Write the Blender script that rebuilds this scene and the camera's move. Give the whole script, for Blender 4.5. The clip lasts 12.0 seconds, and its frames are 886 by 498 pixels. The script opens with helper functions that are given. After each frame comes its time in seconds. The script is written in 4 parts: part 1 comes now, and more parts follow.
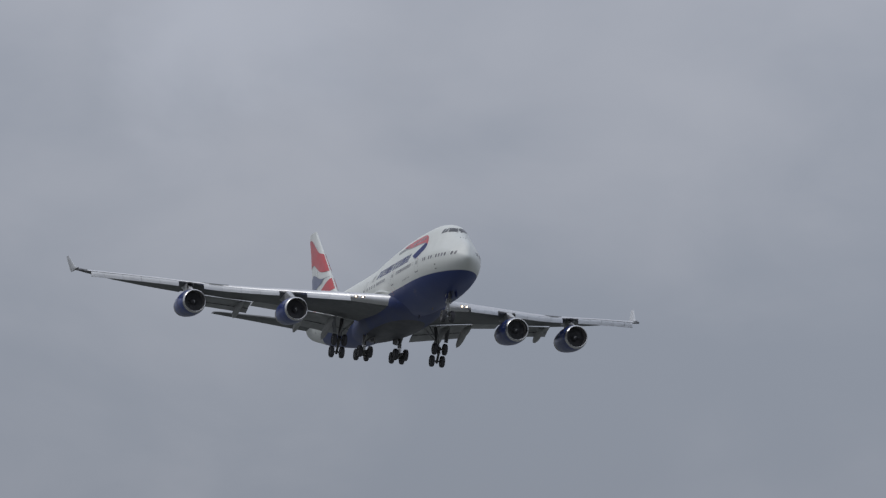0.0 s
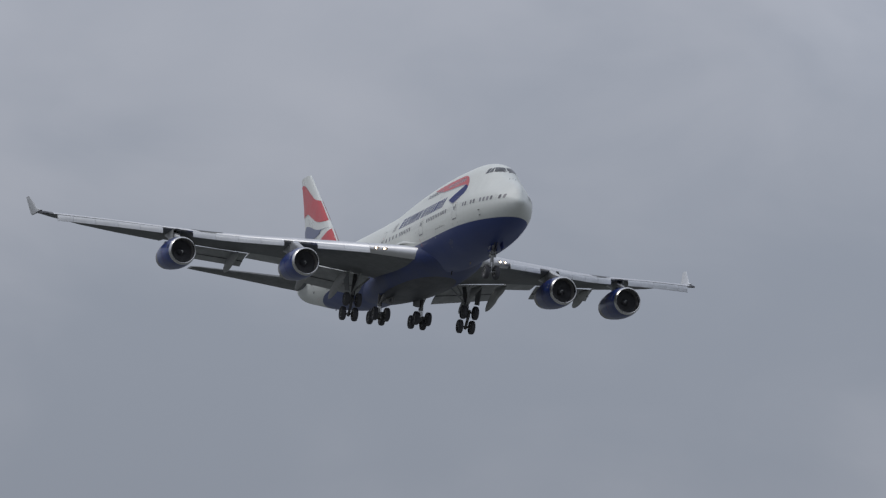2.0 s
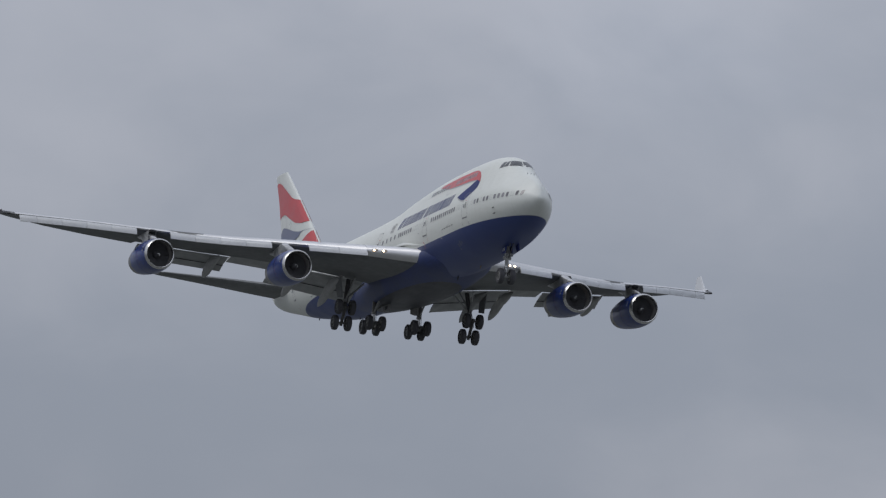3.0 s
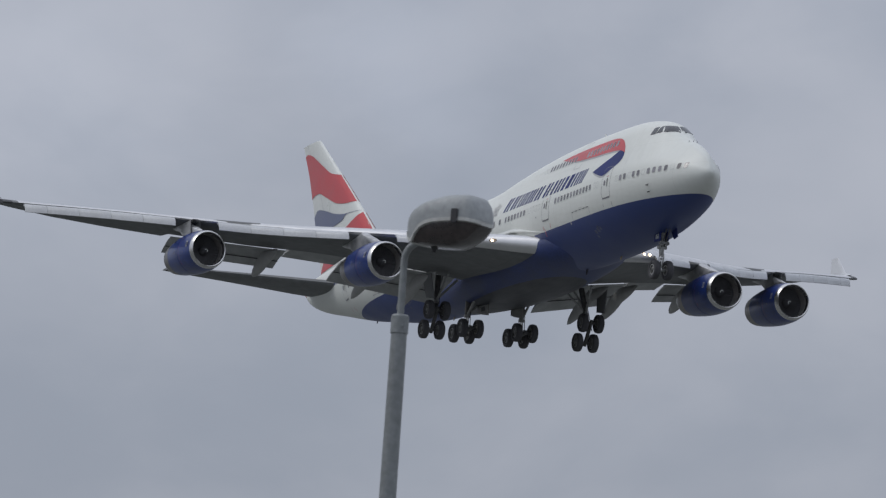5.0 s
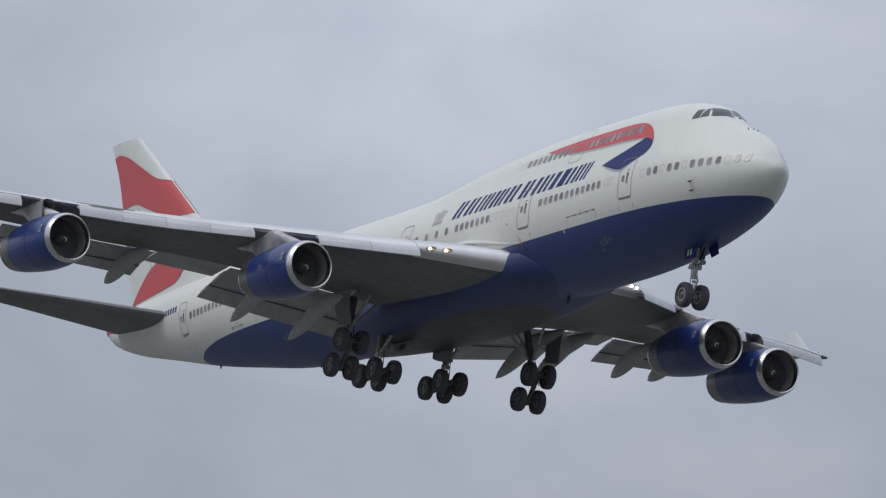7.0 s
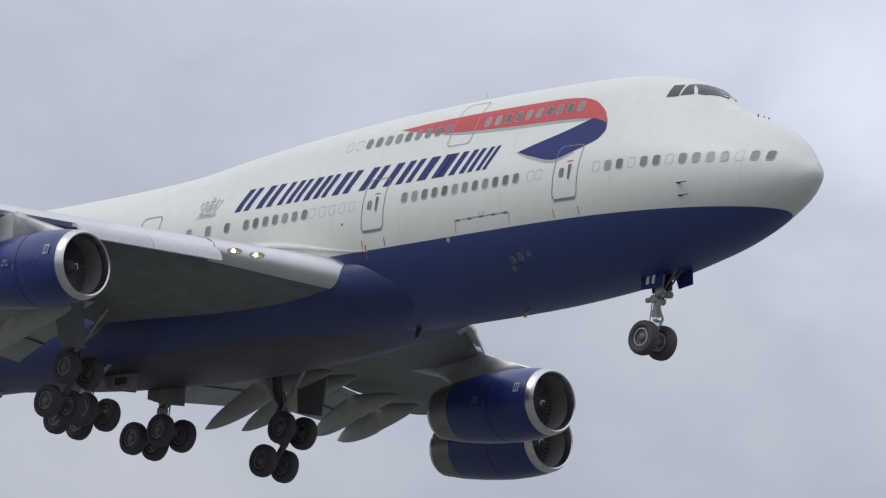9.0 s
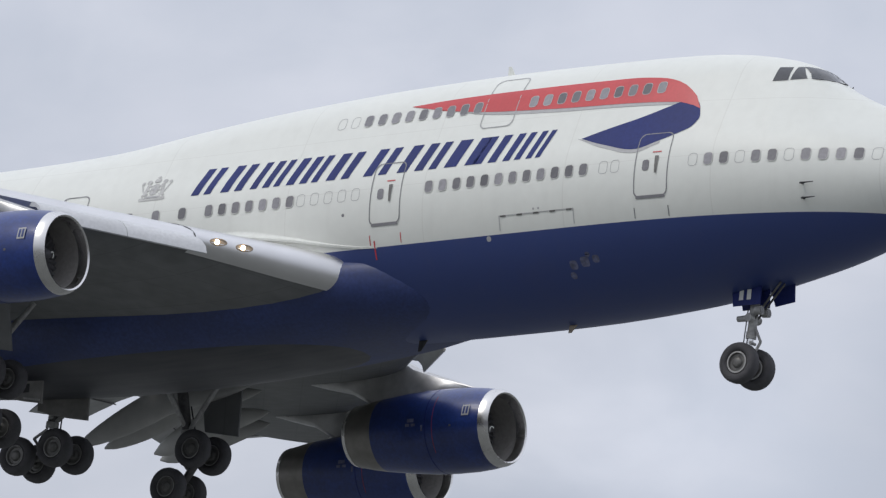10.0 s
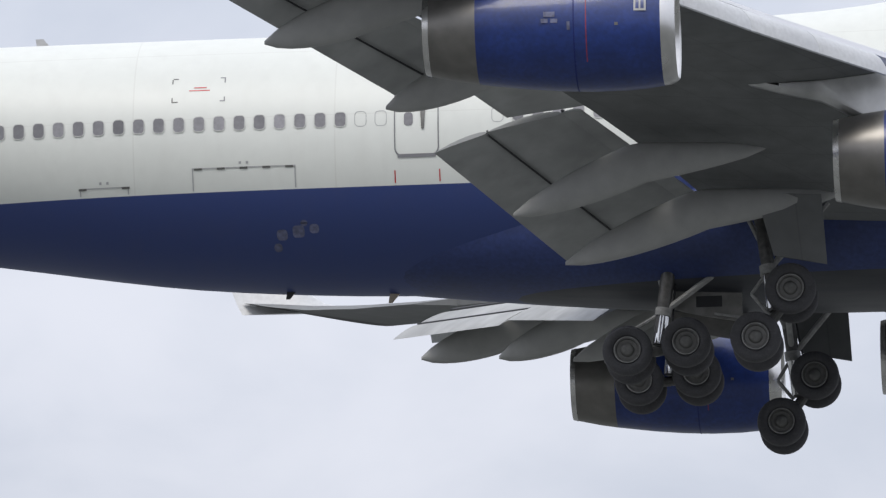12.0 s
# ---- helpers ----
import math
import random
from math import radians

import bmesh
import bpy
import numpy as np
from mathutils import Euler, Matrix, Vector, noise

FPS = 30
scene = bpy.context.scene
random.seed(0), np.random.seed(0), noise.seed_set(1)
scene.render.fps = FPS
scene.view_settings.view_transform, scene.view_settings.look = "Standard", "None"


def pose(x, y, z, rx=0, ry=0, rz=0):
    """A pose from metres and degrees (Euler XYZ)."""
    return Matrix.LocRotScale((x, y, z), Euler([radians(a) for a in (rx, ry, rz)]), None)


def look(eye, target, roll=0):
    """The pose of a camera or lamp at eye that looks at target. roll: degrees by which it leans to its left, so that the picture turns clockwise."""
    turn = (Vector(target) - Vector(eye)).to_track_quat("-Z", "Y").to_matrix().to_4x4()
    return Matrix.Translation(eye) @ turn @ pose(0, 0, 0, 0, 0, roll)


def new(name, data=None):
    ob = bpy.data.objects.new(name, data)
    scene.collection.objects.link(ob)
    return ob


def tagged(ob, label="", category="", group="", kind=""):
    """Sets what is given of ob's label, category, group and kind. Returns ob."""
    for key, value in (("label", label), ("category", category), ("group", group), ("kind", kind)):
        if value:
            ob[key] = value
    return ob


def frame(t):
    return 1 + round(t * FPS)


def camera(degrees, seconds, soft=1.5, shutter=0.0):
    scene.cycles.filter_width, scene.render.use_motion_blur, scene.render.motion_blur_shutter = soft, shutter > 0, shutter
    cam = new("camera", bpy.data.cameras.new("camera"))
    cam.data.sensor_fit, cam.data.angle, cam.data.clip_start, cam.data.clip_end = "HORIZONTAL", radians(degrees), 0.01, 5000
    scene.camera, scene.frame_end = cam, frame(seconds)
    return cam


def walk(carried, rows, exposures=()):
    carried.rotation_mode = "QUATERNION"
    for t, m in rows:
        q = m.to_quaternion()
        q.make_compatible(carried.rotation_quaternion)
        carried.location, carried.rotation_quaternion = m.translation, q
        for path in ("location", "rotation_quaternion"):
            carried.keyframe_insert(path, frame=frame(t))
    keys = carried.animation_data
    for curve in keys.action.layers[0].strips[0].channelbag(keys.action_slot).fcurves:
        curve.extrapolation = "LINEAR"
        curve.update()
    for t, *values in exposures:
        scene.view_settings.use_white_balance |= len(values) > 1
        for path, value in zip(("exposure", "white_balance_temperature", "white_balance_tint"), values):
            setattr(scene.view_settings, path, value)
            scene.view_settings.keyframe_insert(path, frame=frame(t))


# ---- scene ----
FOV = 5.6827
cam = camera(FOV, 12.0, soft=1.3, shutter=0.0)
EYE = Vector((0.0, 0.0, 1.6))
# distant focus: the near cables and the lamp fall slightly out of focus
cam.data.dof.use_dof = True
cam.data.dof.focus_distance = 320.0
cam.data.dof.aperture_fstop = 34.0


def aim(az, el, roll):
    """The pose of the hand-held camera, which turns on the spot: degrees of bearing, height and lean."""
    a, e = radians(az), radians(el)
    way = Vector((math.cos(e) * math.cos(a), math.cos(e) * math.sin(a), math.sin(e)))
    return look(EYE, EYE + way * 100.0, roll)


AIM = [(0, 165.9882, 6.2212, 3.936), (0.5, 165.2715, 6.2054, 3.732), (1, 164.6788, 6.2207, 3.854), (1.5, 164.1614, 6.2745, 4.287),
       (2, 163.5965, 6.4137, 4.583), (2.5, 162.8184, 6.5877, 4.653), (3, 161.9581, 6.7548, 4.327), (3.2, 161.6624, 6.8087, 4.138),
       (4.8, 158.6133, 7.4631, 2.645), (5, 158.1740, 7.5410, 2.577), (5.5, 156.7431, 7.7448, 2.999), (5.8, 155.6362, 7.9305, 3.236),
       (6, 154.9802, 8.0825, 3.456), (6.3, 153.8220, 8.3184, 4.040), (6.5, 153.0529, 8.4363, 4.507), (7, 150.5285, 8.8680, 5.547),
       (7.5, 147.2406, 9.4899, 6.321), (7.7, 146.0846, 9.7036, 6.542), (9.3, 132.9459, 11.3702, 6.486), (9.5, 130.8497, 11.6130, 6.289),
       (9.7, 128.5875, 11.8218, 5.636), (10, 124.8362, 12.1779, 6.239), (10.2, 122.4449, 12.3329, 6.320), (10.5, 118.0786, 12.2559, 5.710),
       (10.7, 115.6045, 12.3918, 5.314), (11, 111.7691, 12.3146, 4.809), (11.2, 108.9402, 12.1211, 4.683), (11.4, 105.8419, 12.0334, 4.571),
       (11.5, 104.1446, 11.9836, 4.446), (11.8, 99.6931, 11.8249, 3.634), (12, 96.5187, 12.0135, 2.881)]
EXPOSURES = [(0, -0.04, 6450, 10), (2.5, 0.0, 6450, 10), (5.5, 0.14, 6450, 10), (6.5, 0.17, 6480, 10), (7.5, 0.27, 6500, 10), (9.5, 0.46, 6620, 10), (10, 0.53, 6640, 10),
             (10.5, 0.58, 6620, 10), (11, 0.88, 6640, 10), (11.5, 1.06, 6700, 10), (12, 0.8, 6720, 10)]
walk(cam, [(t, aim(az, el, roll)) for t, az, el, roll in AIM], EXPOSURES)

# the airliner's flight: place at 9 s, velocity, and its slight swaying on the approach
P9, VEL = Vector((-208.8, 220.173, 63.44 + 1.6)), Vector((74.7887, -0.3082, -3.9195))
ATT = [(0, -0.006, -3.533, 0.277), (0.5, 0.000, -3.518, 0.299), (1, 0.015, -3.477, 0.331), (1.5, -0.006, -3.518, 0.256),
       (2, -0.053, -3.633, 0.142), (2.5, -0.073, -3.682, 0.073), (3, -0.015, -3.564, 0.151), (4.8, 0.353, -2.690, 0.241),
       (5, 0.431, -2.511, 0.250), (5.5, 0.306, -2.736, 0.132), (6, 0.074, -3.167, 0.035), (6.5, -0.190, -3.589, -0.151),
       (7, -0.405, -3.870, -0.420), (7.5, -0.460, -3.921, -0.558), (9.3, 0.152, -3.245, -0.280), (9.5, 0.276, -3.129, -0.257),
       (10, -0.020, -3.268, -0.366), (10.5, -0.209, -3.315, -0.540), (11, -0.298, -3.449, -0.192), (11.5, -0.004, -3.514, 0.228),
       (12, 0.285, -3.574, 0.471)]


# ---- light ----
SUN_AZ, SUN_EL = -112.0, 50.0          # bearing from +X, height
world = bpy.data.worlds.new("overcast_sky")
scene.world = world
world.use_nodes = True


def sky_world():
    nt = world.node_tree
    nt.nodes.clear()
    N, L = nt.nodes.new, nt.links.new
    out, bg = N("ShaderNodeOutputWorld"), N("ShaderNodeBackground")
    sky = N("ShaderNodeTexSky")
    sky.sky_type, sky.sun_disc = "NISHITA", False
    sky.sun_elevation, sky.sun_rotation = radians(SUN_EL), radians(90 - SUN_AZ)
    sky.air_density, sky.dust_density = 1.0, 3.0
    tex = N("ShaderNodeTexCoord")
    mapping = N("ShaderNodeMapping")
    mapping.inputs["Scale"].default_value = (1.0, 1.0, 1.7)
    mapping.inputs["Location"].default_value = (3.1, 7.4, 0.9)
    big, small = N("ShaderNodeTexNoise"), N("ShaderNodeTexNoise")
    for n, scale, detail, rough, dist in ((big, 9.0, 4.0, 0.45, 0.2), (small, 34.0, 5.0, 0.5, 0.3)):
        n.inputs["Scale"].default_value, n.inputs["Detail"].default_value = scale, detail
        n.inputs["Roughness"].default_value, n.inputs["Distortion"].default_value = rough, dist
        L(mapping.outputs[0], n.inputs["Vector"])
    L(tex.outputs["Generated"], mapping.inputs["Vector"])
    mix = N("ShaderNodeMix")
    mix.data_type = "FLOAT"
    mix.inputs[0].default_value = 0.35
    L(big.outputs["Fac"], mix.inputs[2])
    L(small.outputs["Fac"], mix.inputs[3])
    ramp = N("ShaderNodeValToRGB")
    ramp.color_ramp.interpolation = "EASE"
    ramp.color_ramp.elements[0].position, ramp.color_ramp.elements[0].color = 0.36, (4.62, 5.07, 6.05, 1)
    ramp.color_ramp.elements[1].position, ramp.color_ramp.elements[1].color = 0.66, (6.3, 6.6, 7.5, 1)
    L(mix.outputs[0], ramp.inputs["Fac"])
    # an overcast deck is brightest overhead
    up = N("ShaderNodeSeparateXYZ")
    L(tex.outputs["Generated"], up.inputs[0])
    bands = []
    for z0, z1, a, b in DECK:
        m = N("ShaderNodeMapRange")
        for key, value in (("From Min", z0), ("From Max", z1), ("To Min", a), ("To Max", b)):
            m.inputs[key].default_value = value
        L(up.outputs["Z"], m.inputs["Value"])
        bands.append(m.outputs[0])
    glow = N("ShaderNodeMath")
    glow.operation = "ADD"
    L(bands[0], glow.inputs[0])
    L(bands[1], glow.inputs[1])
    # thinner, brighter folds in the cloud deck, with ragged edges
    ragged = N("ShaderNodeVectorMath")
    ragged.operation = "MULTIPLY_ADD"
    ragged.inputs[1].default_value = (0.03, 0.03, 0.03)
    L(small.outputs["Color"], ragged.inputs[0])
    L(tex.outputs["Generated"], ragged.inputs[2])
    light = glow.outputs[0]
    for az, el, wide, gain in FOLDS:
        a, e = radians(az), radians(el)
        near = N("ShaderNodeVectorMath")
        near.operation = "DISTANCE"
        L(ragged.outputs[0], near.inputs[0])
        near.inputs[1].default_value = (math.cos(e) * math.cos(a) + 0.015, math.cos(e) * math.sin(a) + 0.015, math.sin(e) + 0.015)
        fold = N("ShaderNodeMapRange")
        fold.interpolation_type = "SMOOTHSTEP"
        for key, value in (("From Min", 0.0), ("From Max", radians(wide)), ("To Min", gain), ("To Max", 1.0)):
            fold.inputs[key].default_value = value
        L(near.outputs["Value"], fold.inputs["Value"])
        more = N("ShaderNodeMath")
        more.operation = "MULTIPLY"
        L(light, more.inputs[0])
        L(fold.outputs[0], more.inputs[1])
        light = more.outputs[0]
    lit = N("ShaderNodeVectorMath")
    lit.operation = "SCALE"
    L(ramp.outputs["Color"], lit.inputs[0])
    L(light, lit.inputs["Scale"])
    deck = N("ShaderNodeMix")
    deck.data_type = "RGBA"
    deck.inputs[0].default_value = 0.9
    L(sky.outputs["Color"], deck.inputs[6])
    L(lit.outputs[0], deck.inputs[7])
    L(deck.outputs[2], bg.inputs["Color"])
    bg.inputs["Strength"].default_value = 0.062
    L(bg.outputs[0], out.inputs["Surface"])


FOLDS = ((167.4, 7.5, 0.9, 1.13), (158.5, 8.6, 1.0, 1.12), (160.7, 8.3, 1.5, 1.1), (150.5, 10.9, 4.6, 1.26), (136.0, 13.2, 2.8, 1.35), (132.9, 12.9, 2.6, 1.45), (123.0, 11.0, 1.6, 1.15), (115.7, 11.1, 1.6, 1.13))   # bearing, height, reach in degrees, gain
DECK = ((0.05, 0.24, 0.86, 1.32), (0.24, 1.0, 0.0, 0.9))      # hazy towards the horizon, thin overhead
sky_world()
sun = new("sun", bpy.data.lights.new("sun", "SUN"))
sun.data.energy, sun.data.angle, sun.data.color = 0.63, radians(22), (1.0, 0.97, 0.92)
sun.matrix_world = look((60 * math.cos(radians(SUN_AZ)), 60 * math.sin(radians(SUN_AZ)), 60 * math.tan(radians(SUN_EL)) + 80), (0, 0, 80))


# ---- materials ----
def material(name, color, rough=0.5, metal=0.0, vary=0.12, scale=0.6, fine=9.0, bump=0.0, coat=0.0, spread=0.0, gloss=0.5):
    """A surface with stains at two scales (sizes in 1/m), fine relief and a gloss that wears unevenly."""
    m = bpy.data.materials.new(name)
    m.use_nodes = True
    nt = m.node_tree
    N, L = nt.nodes.new, nt.links.new
    b = nt.nodes["Principled BSDF"]
    tex = N("ShaderNodeTexCoord")
    n1, n2 = N("ShaderNodeTexNoise"), N("ShaderNodeTexNoise")
    for n, s, d in ((n1, scale, 4.0), (n2, fine, 6.0)):
        n.inputs["Scale"].default_value, n.inputs["Detail"].default_value = s, d
        L(tex.outputs["Object"], n.inputs["Vector"])
    mul = N("ShaderNodeMath")
    mul.operation = "MULTIPLY"
    L(n1.outputs["Fac"], mul.inputs[0])
    L(n2.outputs["Fac"], mul.inputs[1])
    rng = N("ShaderNodeMapRange")
    rng.inputs["From Min"].default_value, rng.inputs["From Max"].default_value = 0.12, 0.4
    rng.inputs["To Min"].default_value, rng.inputs["To Max"].default_value = 1 - vary, 1 + vary * 0.5
    L(mul.outputs[0], rng.inputs["Value"])
    sc = N("ShaderNodeVectorMath")
    sc.operation = "SCALE"
    sc.inputs[0].default_value = color
    L(rng.outputs[0], sc.inputs["Scale"])
    last = sc.outputs[0]
    if spread:
        info = N("ShaderNodeObjectInfo")
        r2 = N("ShaderNodeMapRange")
        r2.inputs["To Min"].default_value, r2.inputs["To Max"].default_value = 1 - spread, 1 + spread
        L(info.outputs["Random"], r2.inputs["Value"])
        s2 = N("ShaderNodeVectorMath")
        s2.operation = "SCALE"
        L(last, s2.inputs[0])
        L(r2.outputs[0], s2.inputs["Scale"])
        last = s2.outputs[0]
    L(last, b.inputs["Base Color"])
    rr = N("ShaderNodeMapRange")
    rr.inputs["To Min"].default_value, rr.inputs["To Max"].default_value = max(0.03, rough - 0.1), min(1.0, rough + 0.12)
    L(n1.outputs["Fac"], rr.inputs["Value"])
    L(rr.outputs[0], b.inputs["Roughness"])
    b.inputs["Metallic"].default_value = metal
    b.inputs["Specular IOR Level"].default_value = gloss
    b.inputs["Coat Weight"].default_value = coat
    b.inputs["Coat Roughness"].default_value = 0.08
    if bump:
        bp = N("ShaderNodeBump")
        bp.inputs["Strength"].default_value, bp.inputs["Distance"].default_value = bump, 0.02
        L(n2.outputs["Fac"], bp.inputs["Height"])
        L(bp.outputs[0], b.inputs["Normal"])
    return m


def glowing(name, color, strength):
    m = bpy.data.materials.new(name)
    m.use_nodes = True
    b = m.node_tree.nodes["Principled BSDF"]
    b.inputs["Base Color"].default_value = (0.8, 0.8, 0.75, 1)
    b.inputs["Emission Color"].default_value = (*color, 1)
    b.inputs["Emission Strength"].default_value = strength
    return m


WHITE, NAVY, RED = (0.72, 0.735, 0.685), (0.032, 0.056, 0.19), (0.56, 0.05, 0.055)


def hull_paint():
    """White above, dark blue below a line along the hull that sinks to the keel under the tail; skin joints; streaks of dirt."""
    m = material("hull_paint", WHITE, rough=0.42, vary=0.03, scale=0.35, fine=3.0, coat=0.0)
    nt = m.node_tree
    N, L = nt.nodes.new, nt.links.new
    b = nt.nodes["Principled BSDF"]
    white = b.inputs["Base Color"].links[0].from_socket
    tex = nt.nodes["Texture Coordinate"]
    sep = N("ShaderNodeSeparateXYZ")
    L(tex.outputs["Object"], sep.inputs[0])

    def math_node(op, a, c):
        n = N("ShaderNodeMath")
        n.operation = op
        for k, v in enumerate((a, c)):
            if isinstance(v, (int, float)):
                n.inputs[k].default_value = v
            else:
                L(v, n.inputs[k])
        return n.outputs[0]

    X, Z = sep.outputs["X"], sep.outputs["Z"]
    aft = math_node("MAXIMUM", math_node("SUBTRACT", math_node("MULTIPLY", X, -1.0), 51.5), 0.0)
    sink = math_node("MULTIPLY", math_node("MULTIPLY", aft, aft), -0.011)
    fore = math_node("MAXIMUM", math_node("ADD", X, 9.0), 0.0)
    dip = math_node("MULTIPLY", math_node("MULTIPLY", fore, fore), -0.0008)
    line = math_node("ADD", math_node("ADD", sink, dip), -1.24)
    blue = math_node("LESS_THAN", Z, line)
    # narrow skin joints round the hull and along it
    ring = math_node("LESS_THAN", math_node("ABSOLUTE", math_node("SUBTRACT", math_node("FRACT", math_node("MULTIPLY", X, 1 / 5.08), 0), 0.5), 0), 0.0035)
    band = math_node("LESS_THAN", math_node("ABSOLUTE", math_node("SUBTRACT", math_node("FRACT", math_node("MULTIPLY", Z, 1 / 1.9), 0), 0.31), 0), 0.006)
    seam = math_node("MAXIMUM", ring, band)
    streak = N("ShaderNodeTexNoise")
    mp = N("ShaderNodeMapping")
    mp.inputs["Scale"].default_value = (2.6, 2.6, 0.22)
    L(tex.outputs["Object"], mp.inputs["Vector"])
    L(mp.outputs[0], streak.inputs["Vector"])
    streak.inputs["Scale"].default_value, streak.inputs["Detail"].default_value = 1.0, 5.0
    dirt = N("ShaderNodeMapRange")
    dirt.inputs["From Min"].default_value, dirt.inputs["From Max"].default_value = 0.5, 0.78
    dirt.inputs["To Min"].default_value, dirt.inputs["To Max"].default_value = 0.0, 0.07
    L(streak.outputs["Fac"], dirt.inputs["Value"])
    foul = math_node("ADD", dirt.outputs[0], math_node("MULTIPLY", seam, 0.16))
    soiled = N("ShaderNodeMix")
    soiled.data_type = "RGBA"
    L(foul, soiled.inputs[0])
    L(white, soiled.inputs[6])
    soiled.inputs[7].default_value = (0.40, 0.38, 0.33, 1)
    # flaked patches in the blue
    flake = N("ShaderNodeTexNoise")
    flake.inputs["Scale"].default_value, flake.inputs["Detail"].default_value = 1.1, 3.0
    L(tex.outputs["Object"], flake.inputs["Vector"])
    worn = N("ShaderNodeMapRange")
    worn.inputs["From Min"].default_value, worn.inputs["From Max"].default_value = 0.5, 0.8
    worn.inputs["To Min"].default_value, worn.inputs["To Max"].default_value = 0.0, 0.3
    L(flake.outputs["Fac"], worn.inputs["Value"])
    navy = N("ShaderNodeMix")
    navy.data_type = "RGBA"
    L(math_node("ADD", worn.outputs[0], math_node("MULTIPLY", seam, 0.15)), navy.inputs[0])
    navy.inputs[6].default_value, navy.inputs[7].default_value = (*NAVY, 1), (0.05, 0.064, 0.17, 1)
    both = N("ShaderNodeMix")
    both.data_type = "RGBA"
    L(blue, both.inputs[0])
    L(soiled.outputs[2], both.inputs[6])
    L(navy.outputs[2], both.inputs[7])
    L(both.outputs[2], b.inputs["Base Color"])
    return m


def seamed(m):
    """Narrow panel joints across a wing's chord and along its sweep."""
    nt = m.node_tree
    N, L = nt.nodes.new, nt.links.new
    b = nt.nodes["Principled BSDF"]
    paint = b.inputs["Base Color"].links[0].from_socket
    sep = N("ShaderNodeSeparateXYZ")
    L(nt.nodes["Texture Coordinate"].outputs["Object"], sep.inputs[0])

    def step(op, a, c):
        n = N("ShaderNodeMath")
        n.operation = op
        for k, v in enumerate((a, c)):
            if isinstance(v, (int, float)):
                n.inputs[k].default_value = v
            else:
                L(v, n.inputs[k])
        return n.outputs[0]
    span = step("ABSOLUTE", sep.outputs["Y"], 0)
    swept = step("ADD", step("MULTIPLY", sep.outputs["X"], -1), step("MULTIPLY", span, -0.72))
    joint = step("MAXIMUM", step("LESS_THAN", step("FRACT", step("MULTIPLY", span, 1 / 1.85), 0), 0.022), step("LESS_THAN", step("FRACT", step("MULTIPLY", swept, 1 / 1.5), 0), 0.026))
    mix = N("ShaderNodeMix")
    mix.data_type = "RGBA"
    L(step("MULTIPLY", joint, 0.22), mix.inputs[0])
    L(paint, mix.inputs[6])
    mix.inputs[7].default_value = (0.08, 0.08, 0.085, 1)
    L(mix.outputs[2], b.inputs["Base Color"])
    return m


M_HULL = hull_paint()
M_WHITE = material("white_paint", WHITE, 0.3, vary=0.08, coat=0.25)
M_NAVY = material("navy_paint", (0.018, 0.03, 0.15), 0.5, vary=0.2, gloss=0.25)
M_COWL = material("blue_cowl_paint", (0.013, 0.037, 0.185), 0.34, vary=0.3, scale=1.5, coat=0.25)
M_RED = material("red_paint", RED, 0.36, vary=0.1, coat=0.12)
M_REDFADED = material("faded_red_paint", (0.26, 0.04, 0.09), 0.45, vary=0.3, scale=3.0)
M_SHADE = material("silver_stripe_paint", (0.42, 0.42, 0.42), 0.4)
M_CREST = material("faded_grey_paint", (0.50, 0.50, 0.48), 0.4, vary=0.3, scale=3.0)
M_WORN = material("worn_blue_paint", (0.14, 0.15, 0.24), 0.5, vary=0.5, scale=4.0)
M_WING = seamed(material("grey_wing_paint", (0.19, 0.195, 0.195), 0.6, vary=0.16, scale=0.4, fine=1.6, gloss=0.12))
M_SLAT = material("pale_grey_paint", (0.60, 0.61, 0.62), 0.38, vary=0.12)
M_FLAP = material("grey_flap_paint", (0.41, 0.415, 0.41), 0.55, vary=0.22, scale=0.5, fine=1.3, gloss=0.15)
M_FAIRING = material("fairing_paint", (0.40, 0.40, 0.39), 0.55, vary=0.12, scale=0.8, fine=2.5, gloss=0.2)
M_LIP = material("polished_aluminium", (0.68, 0.67, 0.655), 0.26, metal=1.0, vary=0.05, scale=0.8, fine=2.0)
M_SKIN = material("bare_aluminium", (0.70, 0.695, 0.69), 0.36, metal=0.95, vary=0.06, scale=0.6, fine=1.5)
M_PYLON = material("worn_metallic_paint", (0.54, 0.54, 0.535), 0.32, metal=0.55, vary=0.35, scale=0.6, fine=1.4)
M_BAYDOOR = material("oily_bay_door_paint", (0.21, 0.205, 0.195), 0.5, vary=0.35, scale=1.2, fine=3.0)
M_NOZZLE = material("heat_stained_steel", (0.24, 0.23, 0.215), 0.36, metal=0.85, vary=0.25, scale=0.7, fine=2.0)
M_DUCT = material("intake_lining", (0.27, 0.258, 0.245), 0.45, vary=0.2)
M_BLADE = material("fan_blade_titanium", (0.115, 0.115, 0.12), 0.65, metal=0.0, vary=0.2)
M_SPINNER = material("spinner_paint", (0.075, 0.075, 0.08), 0.55)
M_BLACK = material("black_paint", (0.025, 0.025, 0.028), 0.5)
M_GLASS = material("cabin_window_glass", (0.21, 0.205, 0.215), 0.22, vary=0.2, scale=0.5, spread=0.5, coat=0.3)
M_SCREEN = material("dark_cockpit_glass", (0.045, 0.047, 0.05), 0.12, vary=0.3, coat=0.5)
M_RIM = material("window_surround", (0.56, 0.56, 0.53), 0.35)
M_LINE = material("door_seal", (0.22, 0.22, 0.23), 0.5)
